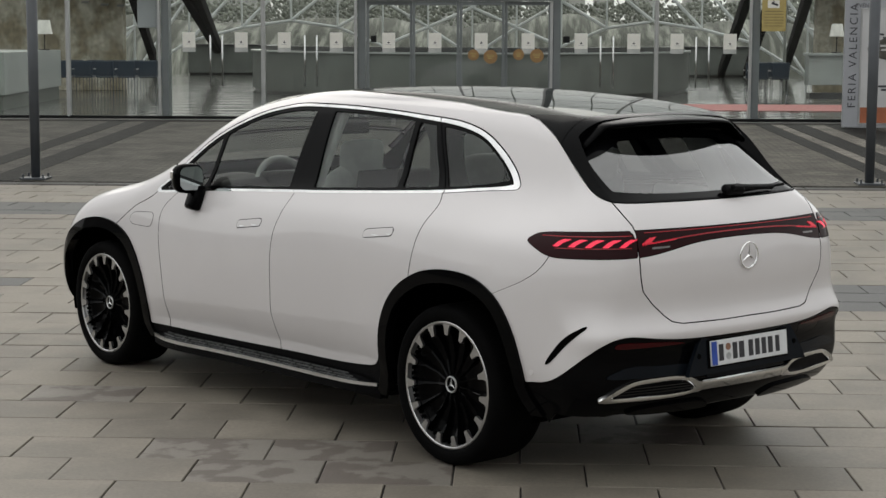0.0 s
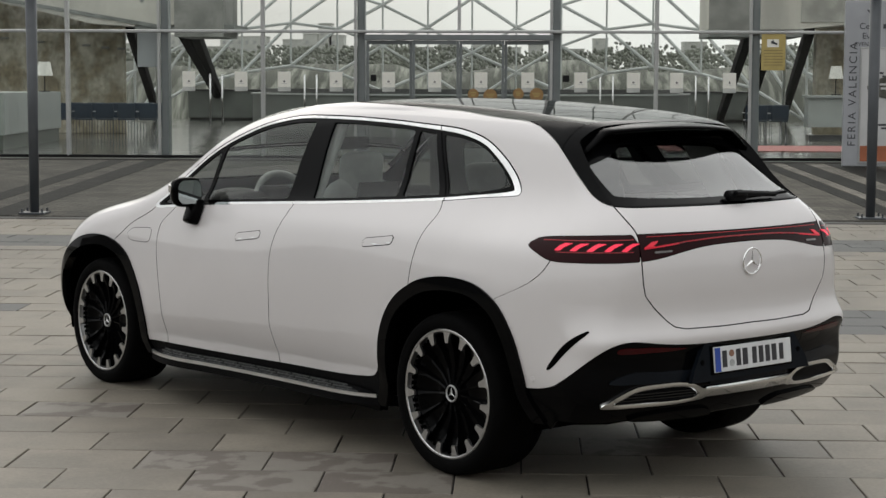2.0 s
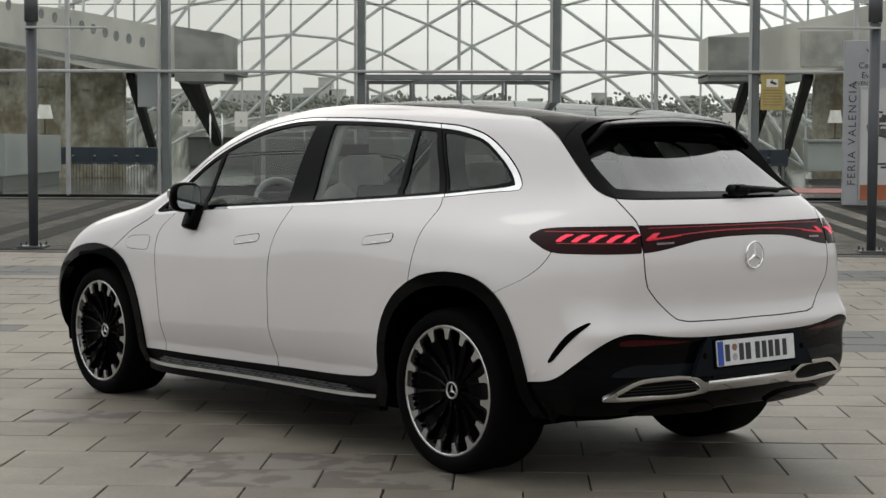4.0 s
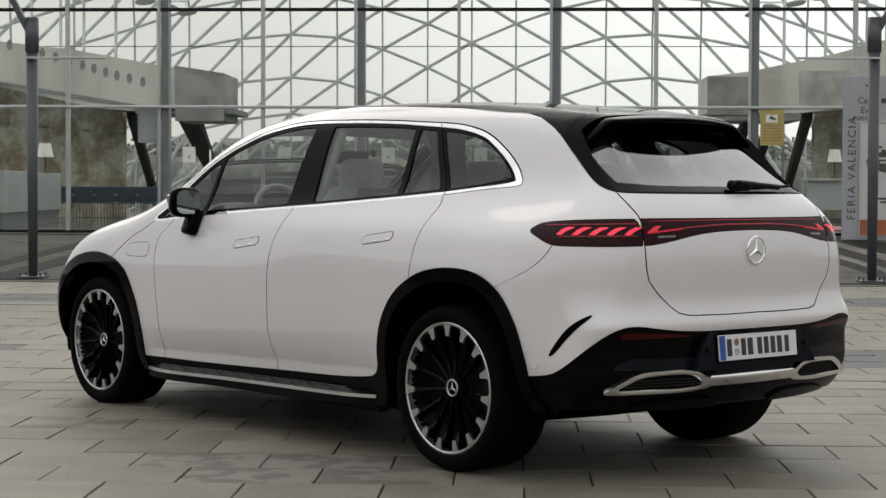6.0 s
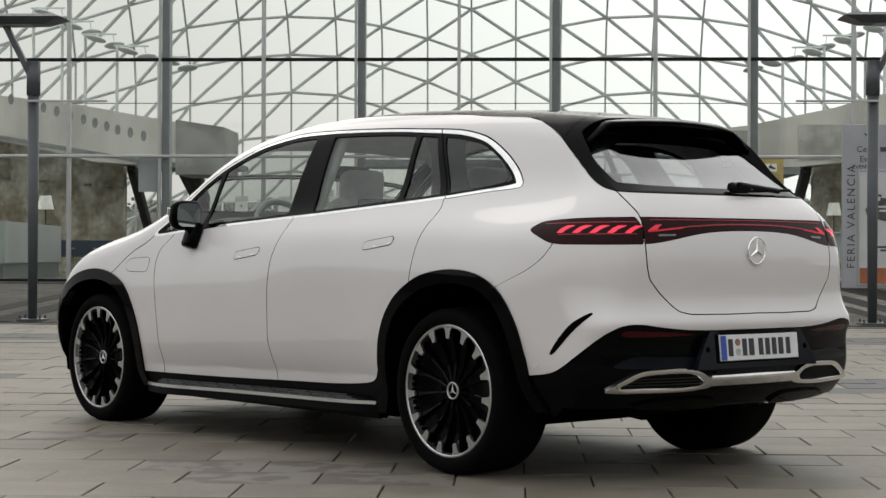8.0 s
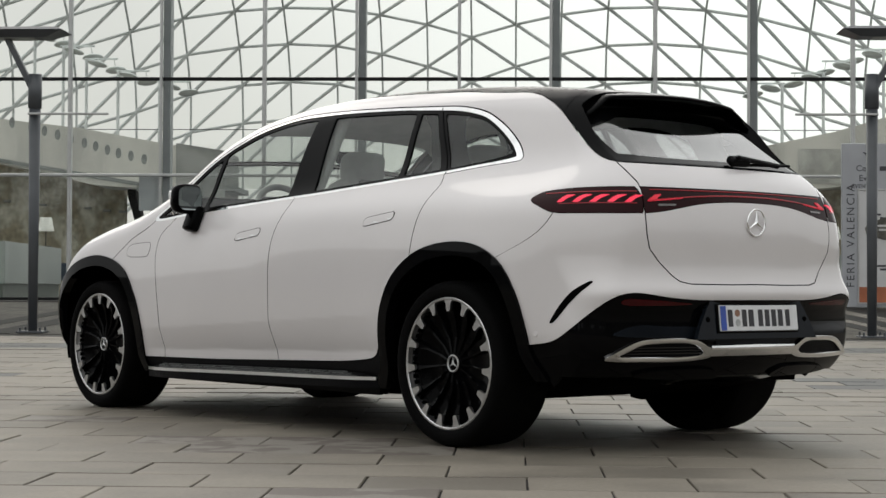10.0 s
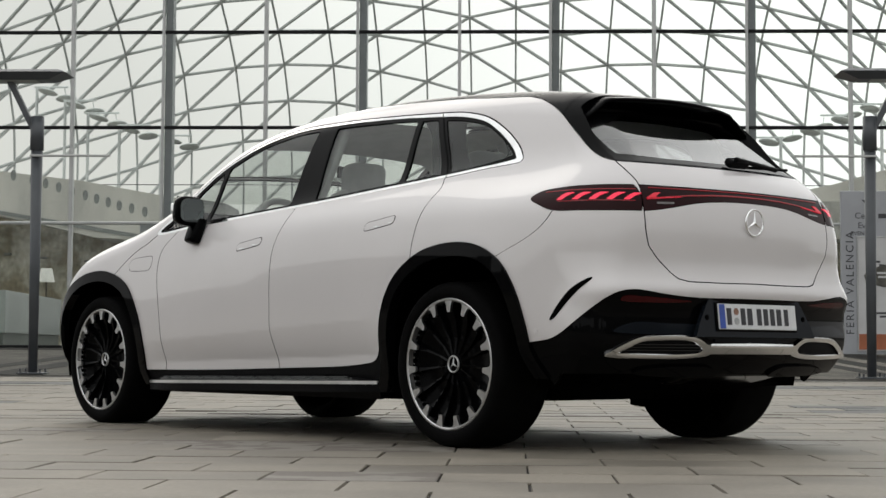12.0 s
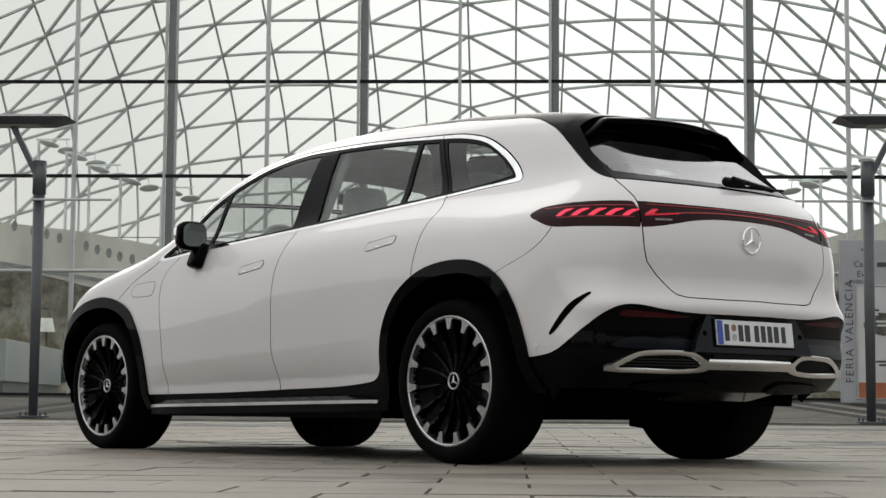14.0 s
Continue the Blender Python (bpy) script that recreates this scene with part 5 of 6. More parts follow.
for fields in leaves:
    bright = panel("window_trim", cuts(trim_sheet, *fields), CHROME, car, "satin chrome window surround", lift=0.001, lip=0.005)
    again(bright, "window_trim", Matrix.Diagonal((1, -1, 1, 1)), car)

seal_line = panel("window_seal", cuts(skin, lambda p: daylight(p) - 0.014, lambda p: -0.004 - daylight(p), lambda p: 1.16 - p[:, 2]), LINER, car, lift=-0.007, lip=0.0)
again(seal_line, "window_seal", Matrix.Diagonal((1, -1, 1, 1)), car)

# black printed borders round the rear side panes
quarter_clear = outline_field(((0.221, 1.514), (0.212, 1.523), (0.17, 1.522), (0.11, 1.513), (0.055, 1.497), (-0.005, 1.465), (-0.061, 1.425), (-0.112, 1.365), (-0.12, 1.342), (-0.106, 1.320),
                               (-0.061, 1.308), (0.062, 1.302), (0.094, 1.313), (0.138, 1.358), (0.191, 1.448)), side_view)
vent_clear = spline(((1.10, 0.22), (1.253, 0.321), (1.39, 0.407), (1.491, 0.465), (1.523, 0.502), (1.56, 0.545), (1.62, 0.61)))
for sheet in (cuts(skin, shrunk(seal, -0.004), behind(c_b, 0), outside(quarter_clear)), cuts(skin, shrunk(seal, -0.004), behind(vent_b, 0), ahead_of(c_a, 0), behind(vent_clear, 0))):
    border = panel("glass_border", sheet, FRIT, car, "black printed border of a side pane", lift=-0.012, lip=0.0)
    again(border, "glass_border", Matrix.Diagonal((1, -1, 1, 1)), car)

# dark roof glass, rear fins, rear window, spoiler
roof_dark = cuts(skin, outside(over_black, 0.002), lambda p: p[:, 0] - 1.45, lambda p: -0.40 - p[:, 0])


def fin_side(p):
    """Beside the line from the fin's front tip to the spoiler's corner."""
    return np.where(p[:, 0] < 0.12, 0.43 + 0.29 * (p[:, 0] + 0.49) - np.abs(p[:, 1]), 1.0)


roof_pane = panel("roof_glass", both_sides(cut(roof_dark, outside(fin_side, 0.0))), ROOF_GLASS, car, "dark glass roof mirroring the sky", lip=0.0)
roof_pane.visible_shadow = False
upper_fin = panel("roof_fin", cut(roof_dark, fin_side), FIN_BLACK, car, "gloss black fin at the roof's rear edge", lift=0.0005)
again(upper_fin, "roof_fin", Matrix.Diagonal((1, -1, 1, 1)), car)
screen = panel("windscreen", both_sides(cuts(skin, outside(over_black, 0.002), lambda p: 1.453 - p[:, 0], lambda p: p[:, 0] - 2.62)), SCREEN_TINT, car, lip=0.0)
screen.visible_shadow = False


def rear_pane(pos):
    y, z = np.abs(pos[:, 1]), pos[:, 2]
    edge = np.interp(z, (1.25, 1.274, 1.396, 1.496, 1.60), (0.612, 0.608, 0.590, 0.565, 0.52))
    return np.maximum(np.maximum(y - edge, 1.268 - z), pos[:, 0] + 0.46)


tail_dark = cuts(tail_skin, outside(over_black, 0.002), lambda p: p[:, 0] + 0.403)
fins = panel("rear_fin", cut(tail_dark, outside(rear_pane, 0.003)), FIN_BLACK, car, "gloss black fin beside the rear window", lip=0.12)
again(fins, "rear_fin", Matrix.Diagonal((1, -1, 1, 1)), car)

pos, nrm, tri = both_sides(cut(tail_dark, rear_pane))
lean = 0.5
pos = pos + np.outer(lean * np.clip(pos[:, 2] - 1.268, 0, 1), (1, 0, 0))
nrm = nrm + np.outer(lean * np.abs(nrm[:, 0]), (0, 0, 1))
rear_glass = panel("rear_window", (pos, nrm, tri), REAR_TINT, tailgate, "dark rear window mirroring the sky", lift=-0.006)
rear_glass.visible_shadow = False


def pane_border(p):
    y, z = np.abs(p[:, 1]), p[:, 2]
    edge = np.interp(z, (1.25, 1.274, 1.396, 1.496, 1.60), (0.612, 0.608, 0.590, 0.565, 0.52))
    return np.maximum(np.maximum(y - edge + 0.035, 1.292 + 0.02 * (y / 0.6) ** 4 - z), z - 1.52 + 0.35 * np.maximum(y - 0.30, 0))


at, nrm_b, tri_b = both_sides(cuts(tail_dark, rear_pane, outside(pane_border)))
at = at + np.outer(lean * np.clip(at[:, 2] - 1.268, 0, 1), (1, 0, 0))
panel("window_border", (at, nrm_b + np.outer(lean * np.abs(nrm_b[:, 0]), (0, 0, 1)), tri_b), FIN_BLACK, tailgate, "black border of the rear window", lift=-0.0045, lip=0.0)
bm = bmesh.new()
rows = []
for x_off, z_off in ((0.17, 0.004), (0.10, 0.005), (0.03, 0.002), (0.012, -0.001), (0.004, -0.004), (0.0, -0.009), (0.002, -0.015), (0.008, -0.020), (0.016, -0.024), (0.06, -0.042), (0.15, -0.070)):
    row = []
    for y in np.linspace(-0.54, 0.54, 41):
        lip_x = -0.575 + 0.38 * y * y - 0.035 * min(max((abs(y) - 0.43) / 0.11, 0), 1)
        drop = 0.10 * y * y + max(0, abs(y) - 0.42) * 0.62
        row.append(bm.verts.new((lip_x + x_off, y, 1.602 - drop + z_off + 0.10 * x_off)))
    rows.append(row)
for a, b in zip(rows, rows[1:] + rows[:1]):
    for i in range(40):
        bm.faces.new((a[i], a[i + 1], b[i + 1], b[i]))
bm.faces.new([r[0] for r in rows])
bm.faces.new([r[-1] for r in rows[::-1]])
part("spoiler", bm, DEEP_BLACK, car, "gloss black roof spoiler", smooth=True)

# rear wiper
bm = bmesh.new()
add_box(bm, (0.05, 0.12, 0.04), pose(-0.845, -0.06, 1.292, 0, -38, -6), 0.015)
add_box(bm, (0.024, 0.36, 0.022), pose(-0.842, -0.20, 1.296, 4, -38, 7), 0.008)
add_tube(bm, (-0.846, -0.02, 1.275), (-0.80, -0.47, 1.293), 0.007)
part("rear_wiper", bm, MATTE_BLACK, tailgate, "black wiper on the rear window")

# ring badge with three arms
def badge(radius, name, parent, m, with_disc=False):
    bm = lathe([(radius + 0.0045 * math.cos(a), 0.0045 * math.sin(a)) for a in np.linspace(0, 2 * math.pi, 8, endpoint=False)], 40)
    for k in range(3):
        a = radians(90 + 120 * k)
        d, n = Vector((math.cos(a), 0, math.sin(a))), Vector((-math.sin(a), 0, math.cos(a)))
        w = radius * 0.13
        top = [bm.verts.new(v) for v in (d * radius * 0.98, n * w, Vector((0, -0.008, 0)), -n * w)]
        bm.faces.new((top[0], top[1], top[2]))
        bm.faces.new((top[0], top[2], top[3]))
    ob = part(name, bm, CHROME if radius > 0.04 else POLISHED, parent, "chrome ring badge", smooth=False)
    ob.matrix_local = m
    return ob


badge(0.058, "badge", tailgate, pose(-0.998, 0, 1.010, 0, 0, -90) @ pose(0, 0, 0, 2))

# number plate in its recess, plain bars for its writing
plate = part("number_plate", box((0.012, 0.52, 0.112), None, 0.003), PLATE_WHITE, car, "white plate with a blue band and dark bars")
plate.matrix_local = pose(-1.012, 0.0, 0.590, 0, 6, 0)
for k, (y, w, h, mat) in enumerate(((0.24, 0.036, 0.106, PLATE_BLUE), (0.195, 0.030, 0.074, PLATE_INK), (0.103, 0.030, 0.074, PLATE_INK), (0.058, 0.034, 0.074, PLATE_INK), (-0.005, 0.030, 0.074, PLATE_INK),
                                   (-0.050, 0.030, 0.074, PLATE_INK), (-0.095, 0.030, 0.074, PLATE_INK), (-0.140, 0.032, 0.074, PLATE_INK), (-0.190, 0.028, 0.074, PLATE_INK))):
    bar = part("band" if k == 0 else "bar", box((0.003, w, h), None, 0.001), mat, plate)
    bar.location = (-0.0065, y, 0)
for z, mat in ((0.022, SEAL_BROWN), (-0.02, material("grey sticker", (0.35, 0.36, 0.36), 0.5))):
    o = part("sticker", lathe([(0.0, -0.002), (0.0155, -0.002), (0.0155, 0.002), (0.0, 0.002)], 24), mat, plate)
    o.matrix_local = pose(-0.0065, 0.148, z, 0, 0, 90)
holder = part("plate_holder", prism([(-0.40, -0.085), (-0.375, -0.03), (-0.325, 0.05), (-0.30, 0.082), (0.30, 0.082), (0.325, 0.05), (0.375, -0.03), (0.40, -0.085)], 0.022), SATIN_BLACK, car, "satin black panel round the plate")
holder.matrix_local = pose(-1.004, 0.0, 0.585, 0, 6, 0) @ pose(0, 0, 0, 0, 0, -90)
part("plate_frame", box((0.012, 0.545, 0.128), None, 0.004), DEEP_BLACK, holder).matrix_local = pose(0, -0.001, 0.004, 0, 0, 90)
for y in (-0.325, 0.325):
    eye = part("park_sensor", lathe([(0.0, -0.003), (0.010, -0.003), (0.012, 0.0), (0.0, 0.002)], 20), LINER, holder)
    eye.location = (y, -0.001, 0.0)

# chrome bezels, centre bar, reflectors, slots
bezel_out = ((52.6, 0.428), (50, 0.452), (46.5, 0.482), (43, 0.498), (38, 0.503), (30, 0.503), (25, 0.493), (22, 0.476), (20, 0.468), (20, 0.436), (24, 0.424), (32, 0.416), (42, 0.417), (50, 0.421))
bezel_in = ((49.3, 0.432), (46.5, 0.464), (43.2, 0.4865), (38, 0.493), (29.5, 0.493), (25.2, 0.478), (23.4, 0.452), (25.8, 0.431), (33, 0.423), (43, 0.4235))
outer, inner_edge = outline_field(tail_points(bezel_out), round_tail), outline_field(tail_points(bezel_in), round_tail)
def rounded_band(sheet, rim, hole, high):
    """Raises a ring between two outlines to a rounded section."""
    pos, nrm, tri = sheet
    a, b = np.maximum(-rim(pos), 1e-4), np.maximum(hole(pos), 1e-4)
    width = a + b
    s = a / width
    slope = np.zeros_like(pos)
    for k in range(3):
        step = np.zeros(3)
        step[k] = 0.002
        slope[:, k] = rim(pos + step) - rim(pos - step)
    slope /= np.linalg.norm(slope, axis=1)[:, None] + 1e-9
    tilt = np.clip(4 * high * (1 - 2 * s) / width, -1.3, 1.3)
    return pos + nrm * (4 * high * s * (1 - s))[:, None], nrm + slope * tilt[:, None] - np.array((0, 0, 0.65)), tri


bezel = panel("bumper_bezel", rounded_band(cuts(bumper_band, outer, outside(inner_edge)), outer, inner_edge, 0.0020), CHROME, car, "satin chrome bumper bezel", lift=0.014, lip=0.03)
again(bezel, "bumper_bezel", Matrix.Diagonal((1, -1, 1, 1)), car)
grille = panel("bumper_grille", cut(bumper_band, shrunk(inner_edge, -0.002)), MATTE_BLACK, car, lift=0.001, lip=0.01)
again(grille, "bumper_grille", Matrix.Diagonal((1, -1, 1, 1)), car)
for k in range(3):
    z = 0.443 + 0.012 * k
    panel("grille_rib", cuts(bumper_band, shrunk(inner_edge, 0.0), lambda p, z=z: np.abs(p[:, 2] - z) - 0.0025), GLOSS_BLACK, grille, lift=0.007, lip=0.006)
pos, nrm, tri = both_sides(cut(bumper_band, outline_field(tail_points(((20.1, 0.437), (20.1, 0.468), (-2, 0.471), (-2, 0.437))), round_tail, False)))
roll = np.clip((pos[:, 2] - 0.437) / 0.033, 0, 1)
nrm = nrm + np.outer(np.where(roll > 0.75, 0.35, -0.7), (0, 0, 1))
panel("bumper_bar", (pos, nrm, tri), CHROME, car, "satin chrome bar across the bumper", lift=0.015, lip=0.03)
refl = panel("rear_reflector", cut(bumper_band, outline_field(tail_points(((48.5, 0.655), (47, 0.671), (42, 0.669), (34, 0.661), (27.5, 0.652), (34, 0.646), (42, 0.645), (47, 0.646))), round_tail)), RED_REFLECTOR, car, "red bumper reflector", lift=0.0015, lip=0.004)
again(refl, "rear_reflector", Matrix.Diagonal((1, -1, 1, 1)), car)
slot = panel("air_slot", cut(bumper_band, outline_field(tail_points(((66.3, 0.575), (64.9, 0.578), (61, 0.650), (58, 0.700), (55.2, 0.742), (56.2, 0.744), (60.0, 0.706), (63.2, 0.652))), round_tail)), LINER, car, "black slot in the bumper corner", lift=0.002, lip=0.004)
again(slot, "air_slot", Matrix.Diagonal((1, -1, 1, 1)), car)
sens = part("park_sensor", lathe([(0.0, -0.002), (0.011, -0.002), (0.011, 0.002), (0.0, 0.002)], 20), PAINT, car)
sens.matrix_local = pose(-0.571, 0.930, 0.522, 0, 0, 194)
# raised shelf of the bumper above the bezels
ledge = panel("bumper_ledge", cut(bumper_band, outline_field(tail_points(((50.5, 0.520), (45, 0.560), (36, 0.556), (30, 0.556), (24, 0.560), (20, 0.625), (17.5, 0.632), (17.5, 0.500), (24, 0.500), (32, 0.510), (42, 0.510))), round_tail)), SATIN_BLACK, car, lift=0.006, lip=0.02)
again(ledge, "bumper_ledge", Matrix.Diagonal((1, -1, 1, 1)), car)
panel("bumper_ledge", both_sides(cut(bumper_band, outline_field(tail_points(((18, 0.478), (18, 0.53), (-2, 0.53), (-2, 0.478))), round_tail, False))), SATIN_BLACK, car, lift=0.006, lip=0.02)

# diffuser and underbody
bm = bmesh.new()
add_box(bm, (3.3, 1.50, 0.14), pose(1.65, 0, 0.27), 0.03)
add_box(bm, (0.62, 1.24, 0.13), pose(-0.40, 0, 0.315, 0, 9, 0), 0.04)
add_box(bm, (0.5, 1.2, 0.14), pose(3.6, 0, 0.27), 0.03)
part("underbody", bm, LINER, car)
wing = panel("diffuser_wing", cut(tail_skin, outline_field(tail_points(((14, 0.336), (18, 0.372), (26, 0.378), (36, 0.376), (43, 0.366), (46, 0.350), (40, 0.338), (28, 0.333))), round_tail)), PIANO_BLACK, car, "gloss black diffuser wing", lift=0.012, lip=0.10)
again(wing, "diffuser_wing", Matrix.Diagonal((1, -1, 1, 1)), car)
part("diffuser", box((0.22, 0.62, 0.05), pose(-0.80, 0, 0.335, 0, 12, 0), 0.02), PIANO_BLACK, car, "gloss black diffuser under the bumper")
for s, y in ((1, 0.70), (1, 0.30)):
    part("axle_arm", box((0.34, 0.10, 0.05), pose(0.06 * s, y - 0.16, 0.33, 0, 0, 22), 0.015), LINER, car)
    part("axle_arm", box((0.34, 0.10, 0.05), pose(0.06 * s, 0.16 - y, 0.33, 0, 0, -22), 0.015), LINER, car)

part("tow_bracket", box((0.085, 0.10, 0.07), pose(0.115, -0.45, 0.198, 0, -6, 0), 0.008), LINER, car)

# running boards
STUD = material("dull silver ribs", (0.055, 0.058, 0.058), 0.4, 0.3)
board_edge = spline(((0.50, 0.875), (0.574, 0.90), (0.66, 0.932), (0.74, 0.948), (0.966, 0.957), (1.485, 0.953), (2.10, 0.975), (2.258, 0.985), (2.40, 0.981), (2.52, 0.962), (2.60, 0.940), (2.676, 0.913), (2.75, 0.87)))


def board_z(x):
    return 0.281 - 0.0128 * (x - 0.574)


def board_strip(x0, x1, outer, inner, high, low, n=48, rise=0.0):
    """A bent bar along the board's edge: how far its outer and inner sides lie within the edge, and its top and bottom."""
    bm = bmesh.new()
    rows = []
    for x in np.linspace(x0, x1, n):
        e = float(board_edge(np.array([x]))[0])
        rows.append([bm.verts.new((x, e - d, board_z(x) + h)) for d, h in ((outer, low), (outer, high), (inner, high + rise), (inner, low))])
    for p, q in zip(rows, rows[1:]):
        for i in range(4):
            bm.faces.new((p[i], p[(i + 1) % 4], q[(i + 1) % 4], q[i]))
    bm.faces.new(rows[0])
    bm.faces.new(rows[-1][::-1])
    return bm


board = part("running_board", board_strip(0.50, 2.74, 0.004, 0.17, 0.004, -0.045), MATTE_BLACK, car)
part("board_edge", board_strip(0.574, 2.676, 0.0, 0.011, 0.009, -0.007), SATIN, board, "satin chrome edge strip")
part("tread", board_strip(0.56, 2.70, 0.011, 0.078, 0.003, -0.02, rise=0.030), MATTE_BLACK, board, "sloping ribbed tread")
for row in range(3):
    d = 0.018 + 0.019 * row
    for i in range(11):
        x = 0.70 + 0.165 * i + 0.055 * row
        part("tread_rib", board_strip(x, x + 0.15, d, d + 0.005, 0.0095 + 0.448 * (d - 0.011), 0.0, 4, rise=0.0022), STUD, board)
        if row < 2:
            part("tread_rib", board_strip(x + 0.07, x + 0.078, d + 0.005, d + 0.019, 0.0085 + 0.448 * (d - 0.005), 0.0, 2, rise=0.0058), STUD, board)
copy_thing(board, Matrix.Diagonal((1, -1, 1, 1)))

# door handles, flap, mirrors
def flush_handle(x, z, owner):
    tilt = radians(-7)

    def field(dx, dz, width, height, corner):
        return outline_field([(x + (u + dx) * math.cos(tilt) - (w + dz) * math.sin(tilt), z + (u + dx) * math.sin(tilt) + (w + dz) * math.cos(tilt)) for u, w in round_rect(width, height, corner, 4, -0.35)], side_view, False)

    grip = field(0, 0, 0.228, 0.038, 0.017)
    # black sheet on the skin, painting the shadow line round the handle
    panel("handle_shade", cut(skin, shrunk(grip, -0.0035)), LINER, owner, lift=0.0006, lip=0.0)
    lever = panel("door_handle", cut(skin, grip), PAINT, owner, "flush body-colour handle", lift=0.002, lip=0.006)
    panel("handle_strip", cut(skin, field(-0.004, -0.0125, 0.196, 0.007, 0.003)), CHROME, lever, "chrome strip", lift=0.0035, lip=0.003)


flush_handle(0.522, 1.041, door_r)
flush_handle(1.650, 0.991, door_f)
flap = outline_field(((2.882, 0.919), (2.866, 0.942), (2.825, 0.957), (2.73, 0.964), (2.655, 0.966), (2.636, 0.955), (2.640, 0.915), (2.655, 0.893), (2.69, 0.886), (2.78, 0.886), (2.845, 0.888), (2.872, 0.900)), side_view)
panel("flap_gap", cuts(skin, shrunk(flap, -0.003), lambda p: 2.0 - p[:, 0]), LINER, car, lift=0.0006, lip=0.0)
panel("charge_flap", cuts(skin, flap, lambda p: 2.0 - p[:, 0]), PAINT, car, lift=0.0015, lip=0.004)

# small chrome characters on the corner trim, as plain bars
for k, (x, y, z) in enumerate(((2.478, 0.881, 1.128), (2.452, 0.877, 1.134), (2.424, 0.871, 1.141))):
    part("mark_bar", box((0.016, 0.003, 0.018), pose(x, y, z, -22, 0, -8), 0.001), CHROME, car)
    part("mark_bar", box((0.016, 0.003, 0.018), pose(x, -y, z, 22, 0, 8), 0.001), CHROME, car)


def door_mirror():
    bm = bmesh.new()
    bmesh.ops.create_uvsphere(bm, u_segments=28, v_segments=18, radius=1.0)
    for v in bm.verts:
        x, y, z = v.co
        k = lambda c: math.copysign(abs(c) ** 0.62, c)
        v.co = (0.085 * (x if x > 0 else k(x) * 0.45), 0.088 * k(y), 0.082 * k(z))
    add_box(bm, (0.10, 0.07, 0.15), pose(0.005, -0.045, -0.105, 20, 0, 0), 0.02)
    housing = part("door_mirror", bm, DEEP_BLACK, car, "black door mirror", smooth=True)
    housing.matrix_local = pose(2.192, 0.965, 1.196, 0, 0, -4)
    g = part("mirror_glass", prism(round_rect(0.140, 0.128, 0.04), 0.004), MIRROR, housing)
    g.matrix_local = pose(-0.0405, 0.0, 0.002, 0, 0, -90)
    part("mirror_signal", box((0.05, 0.012, 0.045), pose(0.02, 0.079, 0.02, 0, 0, 15), 0.005), CHROME, housing)
    return housing


mirror = door_mirror()
copy_thing(mirror, Matrix.Diagonal((1, -1, 1, 1)) @ mirror.matrix_basis)

